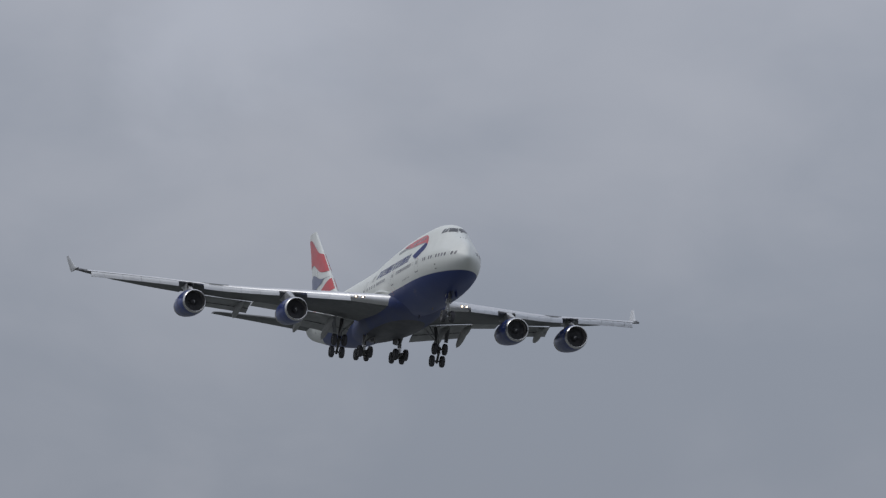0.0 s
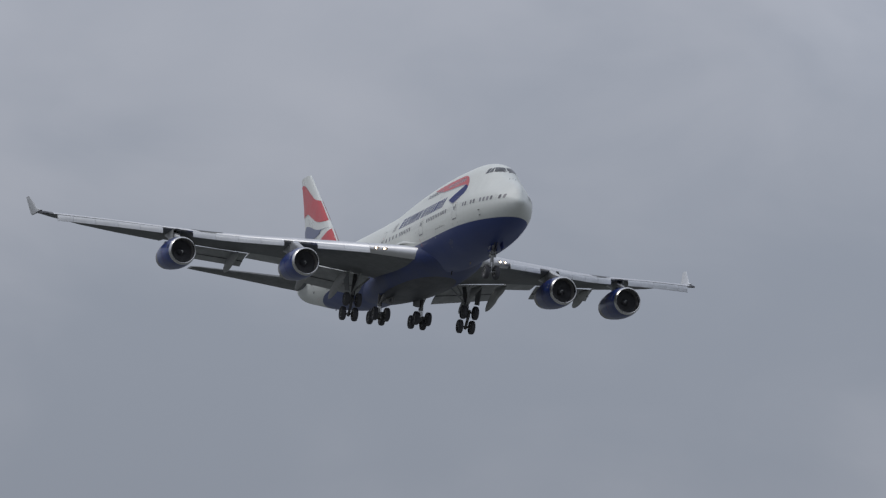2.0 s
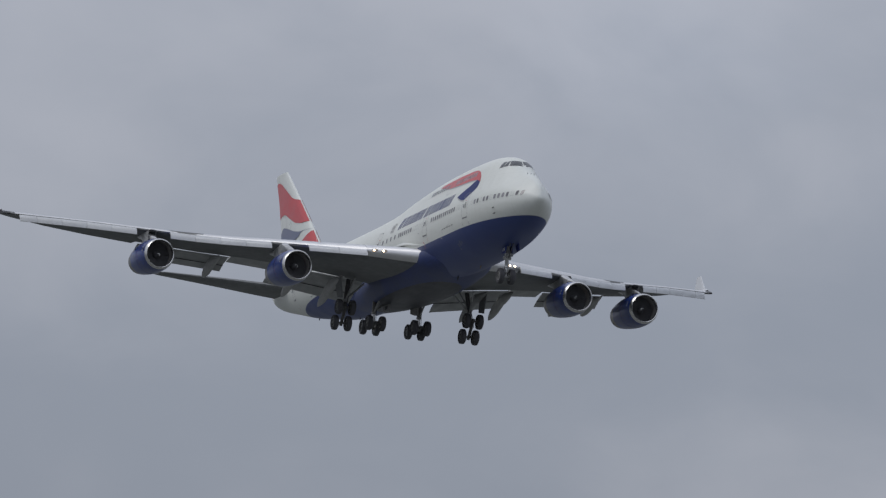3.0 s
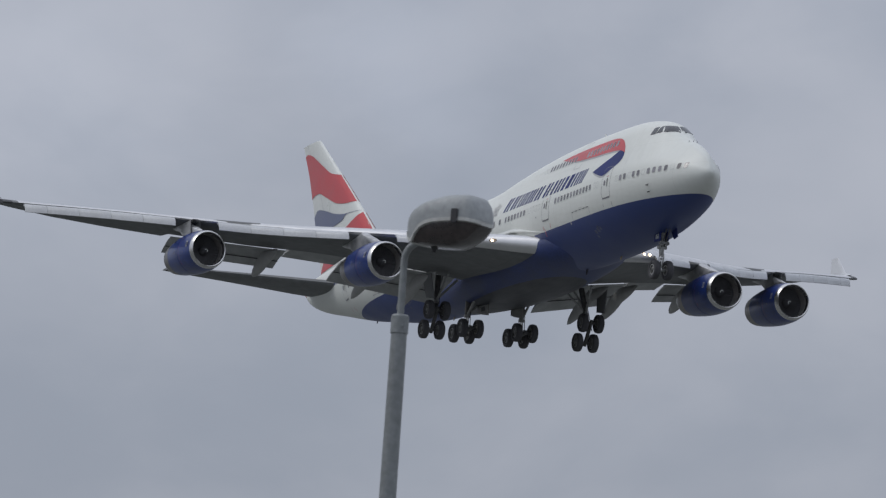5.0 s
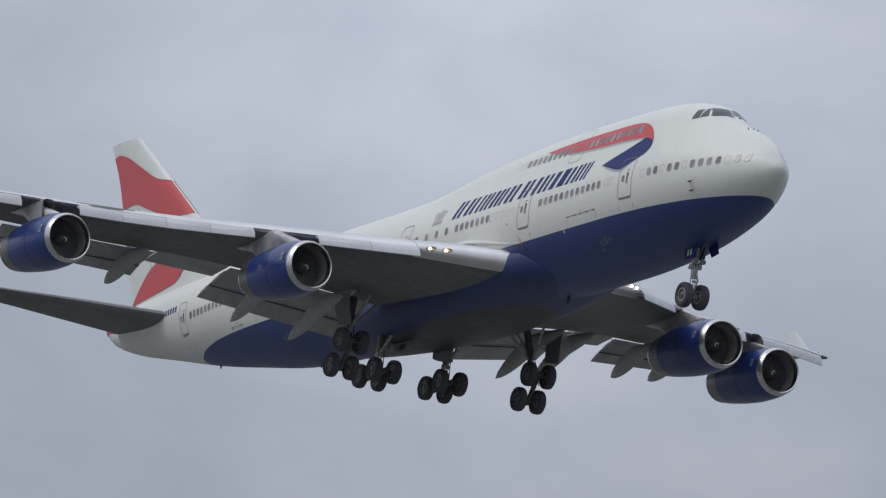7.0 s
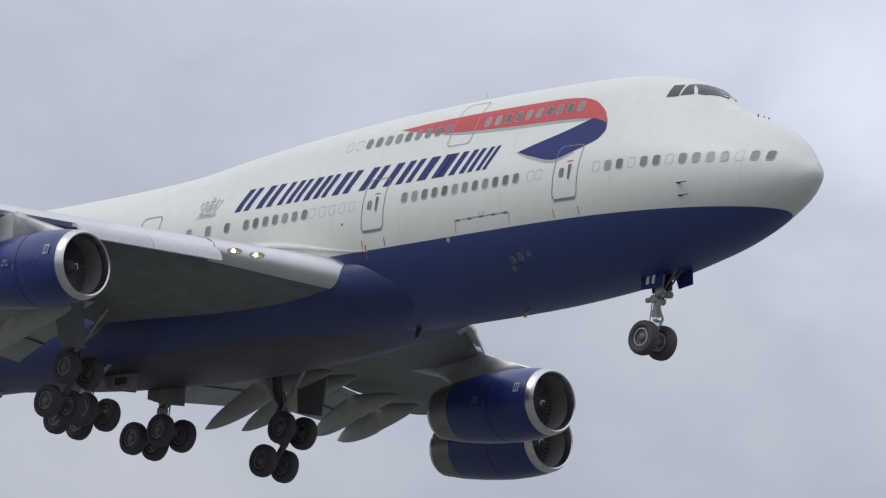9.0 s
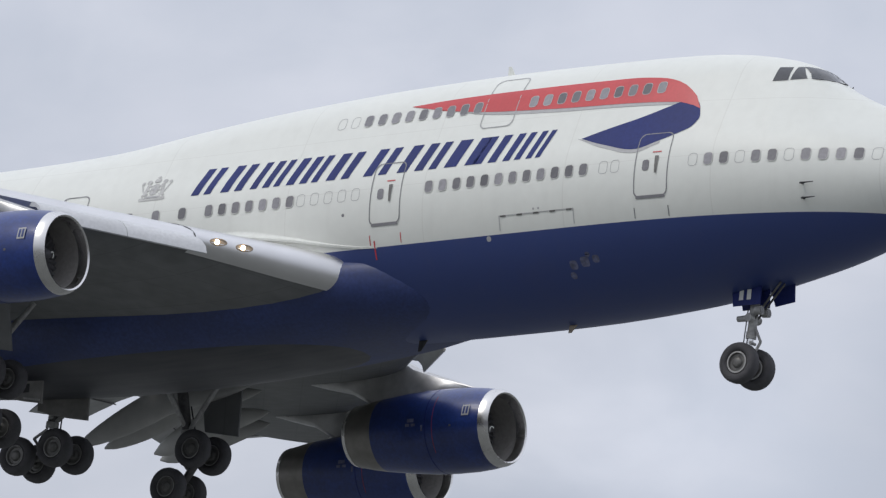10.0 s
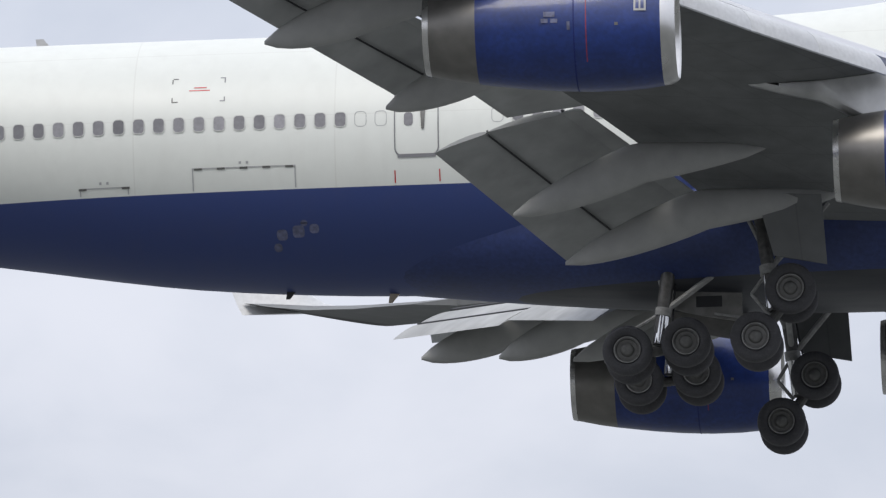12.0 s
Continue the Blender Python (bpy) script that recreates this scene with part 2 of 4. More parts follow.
M_TYRE = material("tyre_rubber", (0.072, 0.071, 0.076), 0.8, vary=0.3, scale=3.0, fine=30.0, bump=0.2)
M_RIMS = material("wheel_hub_grey", (0.15, 0.148, 0.14), 0.45, metal=0.4, vary=0.25, scale=4.0)
M_GEAR = material("gear_grey_paint", (0.34, 0.34, 0.33), 0.45, vary=0.35, scale=2.0)
M_GEARDARK = material("oily_gear_steel", (0.12, 0.118, 0.115), 0.45, metal=0.4, vary=0.4, scale=3.0)
M_CHROME = material("chromed_piston", (0.75, 0.75, 0.75), 0.12, metal=1.0, vary=0.05)
M_LAMP = glowing("landing_light_glow", (1.0, 0.82, 0.62), 7.0)
M_GLARE = material("lamp_glass", (0.30, 0.24, 0.17), 0.2, vary=0.2, coat=0.4)
M_POST = material("galvanised_post", (0.25, 0.265, 0.265), 0.55, metal=0.3, vary=0.25, scale=1.5, fine=25.0, bump=0.1)
M_LIPRIM = material("pale_lantern_lip", (0.55, 0.55, 0.52), 0.5, vary=0.25, scale=6.0, fine=30.0)
M_HOOD = material("aged_lantern_hood", (0.33, 0.345, 0.345), 0.5, vary=0.2, scale=4.0, fine=30.0)
M_BOWL = material("dirty_amber_bowl", (0.04, 0.03, 0.028), 0.2, vary=0.4, scale=6.0, fine=30.0, coat=0.5)
M_CABLE = material("weathered_cable", (0.42, 0.42, 0.40), 0.7)
M_GRASS = material("grass_ground", (0.155, 0.16, 0.15), 0.9, vary=0.5, scale=0.02, fine=0.6, bump=0.3)


# ---- mesh helpers ----
def link(name, bm, mat, parent=None, label="", smooth=True):
    me = bpy.data.meshes.new(name)
    bmesh.ops.recalc_face_normals(bm, faces=bm.faces)
    for f in bm.faces:
        f.smooth = smooth
    bm.to_mesh(me)
    bm.free()
    for m in (mat if isinstance(mat, (list, tuple)) else [mat]):
        me.materials.append(m)
    ob = new(name, me)
    ob.parent = parent
    if label:
        ob["label"] = label
    return ob


def part(name, bm, mat, parent, label="", smooth=True, sharp=35):
    ob = link(name, bm, mat, parent, label, smooth)
    if smooth and sharp:
        ob.data.set_sharp_from_angle(angle=radians(sharp))
    return ob


def loft(rings, caps=True, closed=True):
    bm = bmesh.new()
    rows = [[bm.verts.new(p) for p in r] for r in rings]
    n = len(rings[0])
    for a, c in zip(rows, rows[1:]):
        for i in range(n if closed else n - 1):
            j = (i + 1) % n
            bm.faces.new((a[i], a[j], c[j], c[i]))
    if caps:
        bm.faces.new(rows[0][::-1])
        bm.faces.new(rows[-1])
    return bm


def prism(outline, axis, a, b):
    """A plate: an outline of 2D points swept along an axis (0 x, 1 y, 2 z) from a to b."""
    def at(p, v):
        q = list(p)
        q.insert(axis, v)
        return q
    return loft([[at(p, a) for p in outline], [at(p, b) for p in outline]])


def tube(p, q, r1, r2=None, n=12):
    p, q = Vector(p), Vector(q)
    d = (q - p).normalized()
    u = d.orthogonal().normalized()
    v = d.cross(u)
    r2 = r1 if r2 is None else r2
    return loft([[c + (u * math.cos(k * math.tau / n) + v * math.sin(k * math.tau / n)) * r for k in range(n)] for c, r in ((p, r1), (q, r2))])


def join(bms):
    out = bmesh.new()
    for bm in bms:
        me = bpy.data.meshes.new("piece")
        bm.to_mesh(me)
        bm.free()
        out.from_mesh(me)
        bpy.data.meshes.remove(me)
    return out


def revolve(profile, n=48, x0=0.0, y0=0.0, z0=0.0):
    """A shell round an axis along x: a profile of (aft distance, radius)."""
    return loft([[(x0 - s, y0 + r * math.cos(k * math.tau / n), z0 + 0.022 * s + r * math.sin(k * math.tau / n)) for k in range(n)] for s, r in profile], caps=False)


def lerp(table, s):
    """Smooth interpolation in a table of (position, value)."""
    if s <= table[0][0]:
        return table[0][1]
    for i, ((a, va), (b, vb)) in enumerate(zip(table, table[1:])):
        if s <= b:
            h = b - a
            def slope(k):
                if k <= 0 or k >= len(table) - 1:
                    return None
                d0 = (table[k][1] - table[k - 1][1]) / (table[k][0] - table[k - 1][0])
                d1 = (table[k + 1][1] - table[k][1]) / (table[k + 1][0] - table[k][0])
                return 0.0 if d0 * d1 <= 0 else 2 * d0 * d1 / (d0 + d1)
            m = (vb - va) / h
            m0, m1 = slope(i), slope(i + 1)
            m0 = m if m0 is None else m0
            m1 = m if m1 is None else m1
            t = (s - a) / h
            return (2 * t**3 - 3 * t**2 + 1) * va + (t**3 - 2 * t**2 + t) * h * m0 + (-2 * t**3 + 3 * t**2) * vb + (t**3 - t**2) * h * m1
    return table[-1][1]


# ---- the airliner: x forward, y to port, z up, nose near the origin; s is the distance aft ----
NOSE = 0.27
TOP = [(NOSE, -0.1), (0.35, 0.16), (0.52, 0.44), (0.86, 0.89), (1.46, 1.40), (2.35, 1.91), (3.7, 2.5), (4.7, 3.07), (5.6, 3.73), (6.6, 4.1), (8.0, 4.38), (9.5, 4.52), (12.3, 4.59),
       (15.2, 4.61), (19.5, 4.53), (24.0, 4.28), (27.7, 3.91), (31.0, 3.5), (34.0, 3.36), (37.0, 3.32), (53.0, 3.28), (59.0, 3.2), (64.0, 3.02), (67.3, 2.7), (68.6, 2.4)]
BOTTOM = [(NOSE, -0.12), (0.35, -0.31), (0.52, -0.50), (0.8, -0.73), (1.3, -1.05), (2.15, -1.45), (3.4, -1.94), (4.8, -2.34), (6.4, -2.67), (8.0, -2.96), (10.0, -3.2), (13.7, -3.42), (16.0, -3.45),
          (39.0, -3.42), (42.0, -3.37), (46.2, -3.13), (51.8, -2.35), (55.8, -1.71), (61.0, -0.66), (65.0, 0.18), (67.8, 1.05), (68.6, 1.5)]
HALF = [(NOSE, 0.02), (0.35, 0.24), (0.55, 0.45), (0.86, 0.71), (1.28, 1.02), (2.15, 1.48), (3.2, 1.93), (5.0, 2.51), (7.0, 2.91), (9.0, 3.13), (12.0, 3.25), (45.5, 3.25), (49.5, 3.15),
        (54.0, 2.75), (59.0, 2.1), (64.0, 1.3), (67.8, 0.5), (68.6, 0.3)]
MIDDLE = [(NOSE, -0.1), (3, -0.1), (8, 0.0), (43, 0.0), (49, 0.25), (59, 1.15), (68.6, 2.0)]
LOBE = [(NOSE, 0.02), (1.4, 0.5), (3.0, 0.85), (5.0, 1.2), (7.0, 1.62), (9.0, 2.2), (11.0, 2.35), (22.0, 2.35), (30.0, 2.8), (34.0, 3.2), (45.5, 3.2)]


def section(s, n=40):
    """The half section of the hull at s, keel to crown, as (half width, height): the hull round a main lobe and a smaller upper lobe."""
    zm, w, t, b = lerp(MIDDLE, s), lerp(HALF, s), lerp(TOP, s), lerp(BOTTOM, s)
    down, up = zm - b, t - zm
    u = min(up, w)
    r = min(lerp(LOBE, s), up * 0.98)
    pts = []
    for k in range(n + 1):
        a = -math.pi / 2 + math.pi * k / n
        c, q = math.cos(a), math.sin(a)
        v = down if q < 0 else u
        h = math.hypot(w * c, v * q) or 1e-9
        main = (w * w * c / h, zm + v * v * q / h, h + zm * q)
        zc = t - r
        lobe = (r * c, zc + r * q, r + zc * q)
        pts.append((main if q < 0.02 or main[2] >= lobe[2] else lobe)[:2])
    return pts


def side(s, z):
    """The hull's half width at the station s and the height z."""
    pts = section(s, 80)
    for (w0, z0), (w1, z1) in zip(pts, pts[1:]):
        if z0 <= z <= z1:
            return w0 + (w1 - w0) * (z - z0) / max(z1 - z0, 1e-9)
    return 0.0


airliner = tagged(new("airliner"), "four-engined white and navy jumbo jet, gear down, flaps out", "airplane")


def build_fuselage():
    st = [NOSE + d for d in (0.006, 0.02, 0.05, 0.09, 0.15, 0.22, 0.31, 0.43, 0.62, 0.85)] + [1.5 + 0.5 * i for i in range(22)] + [13 + 1.0 * i for i in range(56)] + [68.6]
    st = [s for s in st if s <= 68.6]
    rings = []
    for s in st:
        h = section(s)
        rings.append([(-s, -w, z) for w, z in h] + [(-s, w, z) for w, z in h[-2:0:-1]])
    return part("fuselage", loft(rings), M_HULL, airliner, "white crown over a navy belly", sharp=0)


fuselage = build_fuselage()


def patch(outline_fn, nu, nv, lift=0.012, sgn=-1):
    """A thin skin that lies on the hull: outline_fn(u, v) gives (s, z)."""
    bm = bmesh.new()
    grid = []
    for i in range(nu + 1):
        row = []
        for j in range(nv + 1):
            s, z = outline_fn(i / nu, j / nv)
            row.append(bm.verts.new((-s, sgn * (side(s, z) + lift), z)))
        grid.append(row)
    for i in range(nu):
        for j in range(nv):
            bm.faces.new((grid[i][j], grid[i + 1][j], grid[i + 1][j + 1], grid[i][j + 1]))
    return bm


def round_rect(s0, z0, w, h, r, n=5, slant=0.0):
    pts = []
    for cx, cz, a0 in ((w / 2 - r, h / 2 - r, 0), (-w / 2 + r, h / 2 - r, 90), (-w / 2 + r, -h / 2 + r, 180), (w / 2 - r, -h / 2 + r, 270)):
        for k in range(n):
            a = radians(a0 + 90 * k / (n - 1))
            x, z = cx + r * math.cos(a), cz + r * math.sin(a)
            pts.append((s0 - x - slant * z, z0 + z))
    return pts


def on_hull(p, lift, sgn):
    s, z = p
    return (-s, sgn * (side(s, z) + lift), z)


def pane(outline, lift, sgn):
    bm = bmesh.new()
    bm.faces.new([bm.verts.new(on_hull(p, lift, sgn)) for p in outline])
    return bm


def band(outer, inner, lift, sgn):
    bm = bmesh.new()
    a = [bm.verts.new(on_hull(p, lift, sgn)) for p in outer]
    b = [bm.verts.new(on_hull(p, lift, sgn)) for p in inner]
    n = len(a)
    for i in range(n):
        j = (i + 1) % n
        bm.faces.new((a[i], a[j], b[j], b[i]))
    return bm


def window(s, z, sgn, plugged=False):
    """A cabin window: a pale surround with a dark pane set in it, or a plugged blank with a fine edge."""
    outer = round_rect(s, z, 0.30, 0.405, 0.105)
    if plugged:
        part("blank_window", band(outer, round_rect(s, z, 0.27, 0.375, 0.09), 0.006, sgn), M_SHADE, fuselage, "plugged window outline")
        return
    inner = round_rect(s, z, 0.265, 0.365, 0.088)
    w = part("window", band(outer, inner, 0.022, sgn), M_SHADE if z > 2 else M_RIM, fuselage)
    glass = pane(inner, 0.019, sgn)
    part("window_pane", glass, M_GLASS, w)


MAIN_Z, UPPER_Z, PITCHW = 0.45, 3.08, 0.508


def build_windows():
    for sgn in (-1, 1):
        for k in range(14):        # nose, ahead of the first door
            window(3.16 + PITCHW * (k - 3), MAIN_Z, sgn, plugged=k in (2, 7, 10, 13))
        for k in range(15):        # first to second door
            window(12.01 + PITCHW * (k - 3) if k > 2 else 10.9 + 0.508 * k * 0.8, MAIN_Z, sgn, plugged=k < 3) if k != 2 else None
        for k in range(5):
            window(20.3 + PITCHW * k, MAIN_Z, sgn, plugged=True)
        for k in range(7):         # over the wing root
            window(25.79 - PITCHW * (6 - k), MAIN_Z, sgn)
        for s in (26.8, 27.81, 28.83, 29.84):
            window(s, MAIN_Z, sgn)
        for k in range(13):        # over the wing
            window(33.0 + PITCHW * k, MAIN_Z, sgn, plugged=k == 12)
        for k in range(26):        # aft cabin
            window(42.024 + PITCHW * k, MAIN_Z, sgn, plugged=k < 2)
        for k in range(22):        # upper deck
            window(20.69 - PITCHW * k, UPPER_Z, sgn) if k not in (9, 10, 11) else None
        for k in (1, 2):
            window(20.69 + PITCHW * k, UPPER_Z, sgn, plugged=True)


def door(s0, s1, z0, z1, sgn, upper=False):
    """A cabin door: its seal line, a dark sill, a small window and the handle."""
    c, m, w, h = (s0 + s1) / 2, (z0 + z1) / 2, abs(s1 - s0), z1 - z0
    o = round_rect(c, m, w, h, 0.2)
    def dense(p):
        out = []
        for a, b in zip(p, p[1:] + p[:1]):
            k = max(1, int(math.dist(a, b) / 0.25))
            out += [(a[0] + (b[0] - a[0]) * t / k, a[1] + (b[1] - a[1]) * t / k) for t in range(k)]
        return out
    do = dense(o)
    di = []
    for p in do:
        dx, dz = c - p[0], m - p[1]
        di.append((p[0] + 0.028 * (1 if dx > 0.4 * w - 0.1 else -1 if dx < -0.4 * w + 0.1 else 0), p[1] + 0.028 * (1 if dz > 0.4 * h - 0.1 else -1 if dz < -0.4 * h + 0.1 else 0)))
    d = part("door", band(do, di, 0.018, sgn), M_SHADE if upper else M_LINE, fuselage, "closed cabin door outline")
    if upper:
        return
    part("sill", patch(lambda u, v: (c - w / 2 + 0.08 + (w - 0.16) * u, z0 - 0.03 + 0.09 * v), 3, 1, 0.02, sgn), M_LINE, d)
    part("door_window", pane(round_rect(c + 0.2 * 1, m - 0.03, 0.22, 0.34, 0.08), 0.016, sgn), M_GLASS, d)
    part("handle", patch(lambda u, v: (c - 0.16 + 0.065 * (u - 0.5) * (1 + v), m - 0.3 + 0.55 * v), 1, 3, 0.03, sgn), M_RIMS, d, "grey door handle")
    part("notice", patch(lambda u, v: (c + 0.02 - 0.3 * u, m + 0.36 + 0.035 * v), 1, 1, 0.012, sgn), M_RED, d, "red notice bar")
    for k in (-1, 1):
        part("door_mark", patch(lambda u, v: (c + k * w / 2 + 0.03 * (u - 0.5), -1.18 + 0.3 * v), 1, 2, 0.01, sgn), M_RED if s0 > 15 else M_LINE, d)


def build_doors():
    for sgn in (-1, 1):
        door(10.2, 9.05, -0.6, 1.45, sgn)
        door(19.73, 18.6, -0.6, 1.42, sgn)
        door(31.62, 30.56, -0.55, 1.45, sgn)
        door(41.69, 40.57, -0.55, 1.42, sgn)
        door(56.4, 55.4, -0.4, 1.35, sgn)
        door(16.36, 15.16, 2.3, 4.1, sgn, upper=True)
        for s0, s1, z0, z1 in ((15.0, 12.31, -1.15, -0.7), (46.79, 44.18, -1.2, -0.66), (49.66, 48.41, -1.2, -1.02)):
            top = patch(lambda u, v: (s0 + (s1 - s0) * u, z1 - 0.03 * v), 8, 1, 0.012, sgn)
            a = patch(lambda u, v: (s0 - 0.03 * u, z0 + (z1 - z0) * v), 1, 2, 0.012, sgn)
            c = patch(lambda u, v: (s1 + 0.03 * u, z0 + (z1 - z0) * v), 1, 2, 0.012, sgn)
            hatch = part("cargo_hatch", join([top, a, c]), M_SHADE, fuselage, "cargo hatch outline")
            for k in range(5 if s0 - s1 > 2 else 2):
                f = 0.06 + 0.88 * k / (4 if s0 - s1 > 2 else 1)
                part("hinge", patch(lambda u, v: (s0 + (s1 - s0) * f + 0.2 * (u - 0.5), z1 - 0.055 + 0.05 * v), 1, 1, 0.02, sgn), M_RIMS, hatch)
            for k in (-1, 1):
                part("latch", patch(lambda u, v: ((s0 + s1) / 2 + 0.09 * k + 0.06 * (u - 0.5), z1 + 0.07 + 0.06 * v), 1, 1, 0.01, sgn), M_SHADE, hatch)


def ribbon(name, top, low, mat, sgn, lift, n=44):
    """A painted ribbon between two edges given as tables of (s, z)."""
    a, b = sorted((p * 0.99, z) for p, z in top), sorted((p * 0.99, z) for p, z in low)
    lo, hi = max(a[0][0], b[0][0]), min(a[-1][0], b[-1][0])
    part(name, patch(lambda u, v: (lambda s: (s, lerp(b, s) + (lerp(a, s) - lerp(b, s)) * v))(lo + (hi - lo) * u), n, 14, lift, sgn), mat, fuselage)


def build_livery():
    for sgn in (-1, 1):
        ribbon("red_ribbon", [(8.58, 2.24), (8.66, 2.4), (8.78, 2.62), (8.99, 2.85), (9.51, 3.22), (10.2, 3.43), (11.47, 3.54), (14.11, 3.56), (16.05, 3.55), (18.0, 3.51), (19.4, 3.43)],
               [(8.58, 2.22), (8.66, 2.27), (8.78, 2.33), (8.99, 2.40), (9.32, 2.50), (11.28, 2.63), (13.23, 2.70), (14.71, 2.78), (16.21, 2.88), (17.77, 3.08), (19.4, 3.42)], M_RED, sgn, 0.015)
        ribbon("blue_ribbon", [(8.5, 1.98), (8.60, 2.3), (8.69, 2.45), (8.99, 2.5), (9.32, 2.49), (9.6, 2.39), (10.55, 2.06), (11.62, 1.77), (12.47, 1.52)],
               [(8.5, 1.86), (8.60, 1.68), (8.69, 1.57), (8.99, 1.43), (9.32, 1.30), (9.6, 1.2), (10.45, 0.96), (11.62, 1.23), (12.47, 1.515)], M_NAVY, sgn, 0.012)
        ribbon("grey_shadow", [(9.6, 1.215), (10.45, 0.98), (11.62, 1.25), (12.6, 1.53)], [(9.6, 1.1), (10.45, 0.84), (11.62, 1.12), (12.6, 1.52)], M_SHADE, sgn, 0.008)
        ribbon("grey_shadow", [(9.4, 2.52), (11.28, 2.64), (13.23, 2.72), (14.71, 2.8), (16.21, 2.9), (17.77, 3.1)], [(9.4, 2.42), (11.28, 2.52), (13.23, 2.58), (14.71, 2.66), (16.21, 2.78), (17.77, 3.08)], M_SHADE, sgn, 0.008)
        # the operator's lettering as plain slanted bars
        for s0, s1 in LETTERS:
            w = s0 - s1
            for f0, f1 in ((0.0, 0.34), (0.56, 0.86)) if w > 0.5 else ((0.0, 0.75),):
                part("letter_bar", patch(lambda u, v: (s0 - w * (f0 + (f1 - f0) * u) - 0.36 * v * 0.95, 1.03 + 0.93 * v), 1, 6, 0.01, sgn), M_NAVY, fuselage)
        # the grey crest as a plain shield between blots
        part("crest", pane(round_rect(28.13, 1.42, 0.3, 0.4, 0.12, slant=0.1), 0.012, sgn), M_CREST, fuselage, "pale grey crest")
        for ds, dz, w, h in ((0, 0.33, 0.24, 0.14), (0, 0.45, 0.12, 0.08), (0, -0.02, 0.04, 0.34), (0, 0.0, 0.26, 0.04), (0, -0.36, 0.8, 0.07), (0, -0.27, 0.5, 0.06)):
            part("crest_blot", pane(round_rect(28.13 + ds, 1.42 + dz, w, h, min(w, h) * 0.42, slant=0.1), 0.014, sgn), M_SHADE if w < 0.05 or h < 0.065 else M_CREST, fuselage)
        for k in (-1, 1):          # a supporter on either hand: body, head, limbs and tail
            for ds, dz, w, h, sl in ((0.3, 0.0, 0.13, 0.42, 0.2 * k), (0.3, 0.28, 0.17, 0.15, 0), (0.2, 0.13, 0.16, 0.06, 0), (0.2, -0.02, 0.14, 0.05, 0), (0.26, -0.24, 0.07, 0.2, 0.3 * k), (0.38, -0.26, 0.07, 0.18, -0.3 * k), (0.47, 0.06, 0.06, 0.34, -0.5 * k), (0.52, 0.26, 0.12, 0.1, 0), (0.42, -0.34, 0.16, 0.1, 0)):
                part("crest_blot", pane(round_rect(28.13 + ds * k, 1.42 + dz, w, h, min(w, h) * 0.42, slant=sl), 0.013, sgn), M_CREST, fuselage)
        for k in range(5):
            part("registration_bar", patch(lambda u, v: (56.9 + 0.36 * k + 0.22 * u, 1.0 + 0.32 * v), 1, 2, 0.005, sgn), M_NAVY, fuselage)
        for s0 in (12.26, 44.2):
            for k, (ds, dz) in enumerate(((0.0, 0.0), (0.42, -0.06), (-0.4, 0.05), (0.55, -0.32), (-0.15, 0.18))):
                part("worn_patch", pane(round_rect(s0 + ds, -2.2 + dz, 0.3 - 0.03 * k, 0.26 - 0.03 * k, 0.08), 0.006, sgn), M_WORN, fuselage)
        part("drain_mark", patch(lambda u, v: (19.58 + 0.05 * (u - 0.5), -1.6 + 0.55 * v), 1, 3, 0.01, sgn), M_RED, fuselage)
        part("static_port", pane(round_rect(20.7, -0.18, 0.1, 0.1, 0.045), 0.006, sgn), M_LINE, fuselage)
        part("drain_port", pane(round_rect(15.43, -1.34, 0.16, 0.16, 0.07), 0.006, sgn), M_SHADE, fuselage)
        # rescue mark: four red corners and two bars
        for cs, cz in ((47.27, 1.71), (45.95, 1.71), (47.27, 1.05), (45.95, 1.05)):
            ins, inz = (-1 if cs > 46.6 else 1), (-1 if cz > 1.4 else 1)
            part("corner_mark", join([patch(lambda u, v: (cs + ins * 0.13 * u, cz + 0.028 * v), 1, 1, 0.005, sgn), patch(lambda u, v: (cs + 0.028 * u, cz + inz * 0.13 * v), 1, 1, 0.006, sgn)]), M_GEARDARK if cs > 46.6 else M_LINE, fuselage, "dark corner mark")
        for k in range(2):
            part("notice_bar", patch(lambda u, v: (46.86 - 0.12 * k - (0.52 - 0.2 * k) * u, 1.36 + 0.08 * k + 0.028 * v), 1, 1, 0.005, sgn), M_RED, fuselage)


# the letters' feet, from aft to fore
LETTERS = [(26.62, 25.76), (25.51, 24.57), (24.39, 24.06), (23.93, 23.18), (23.04, 22.64), (22.54, 21.75), (21.55, 20.56),
           (20.16, 19.17), (18.92, 18.43), (18.28, 17.34), (17.19, 15.85), (16.15, 15.16), (15.06, 14.32), (14.22, 13.62)]


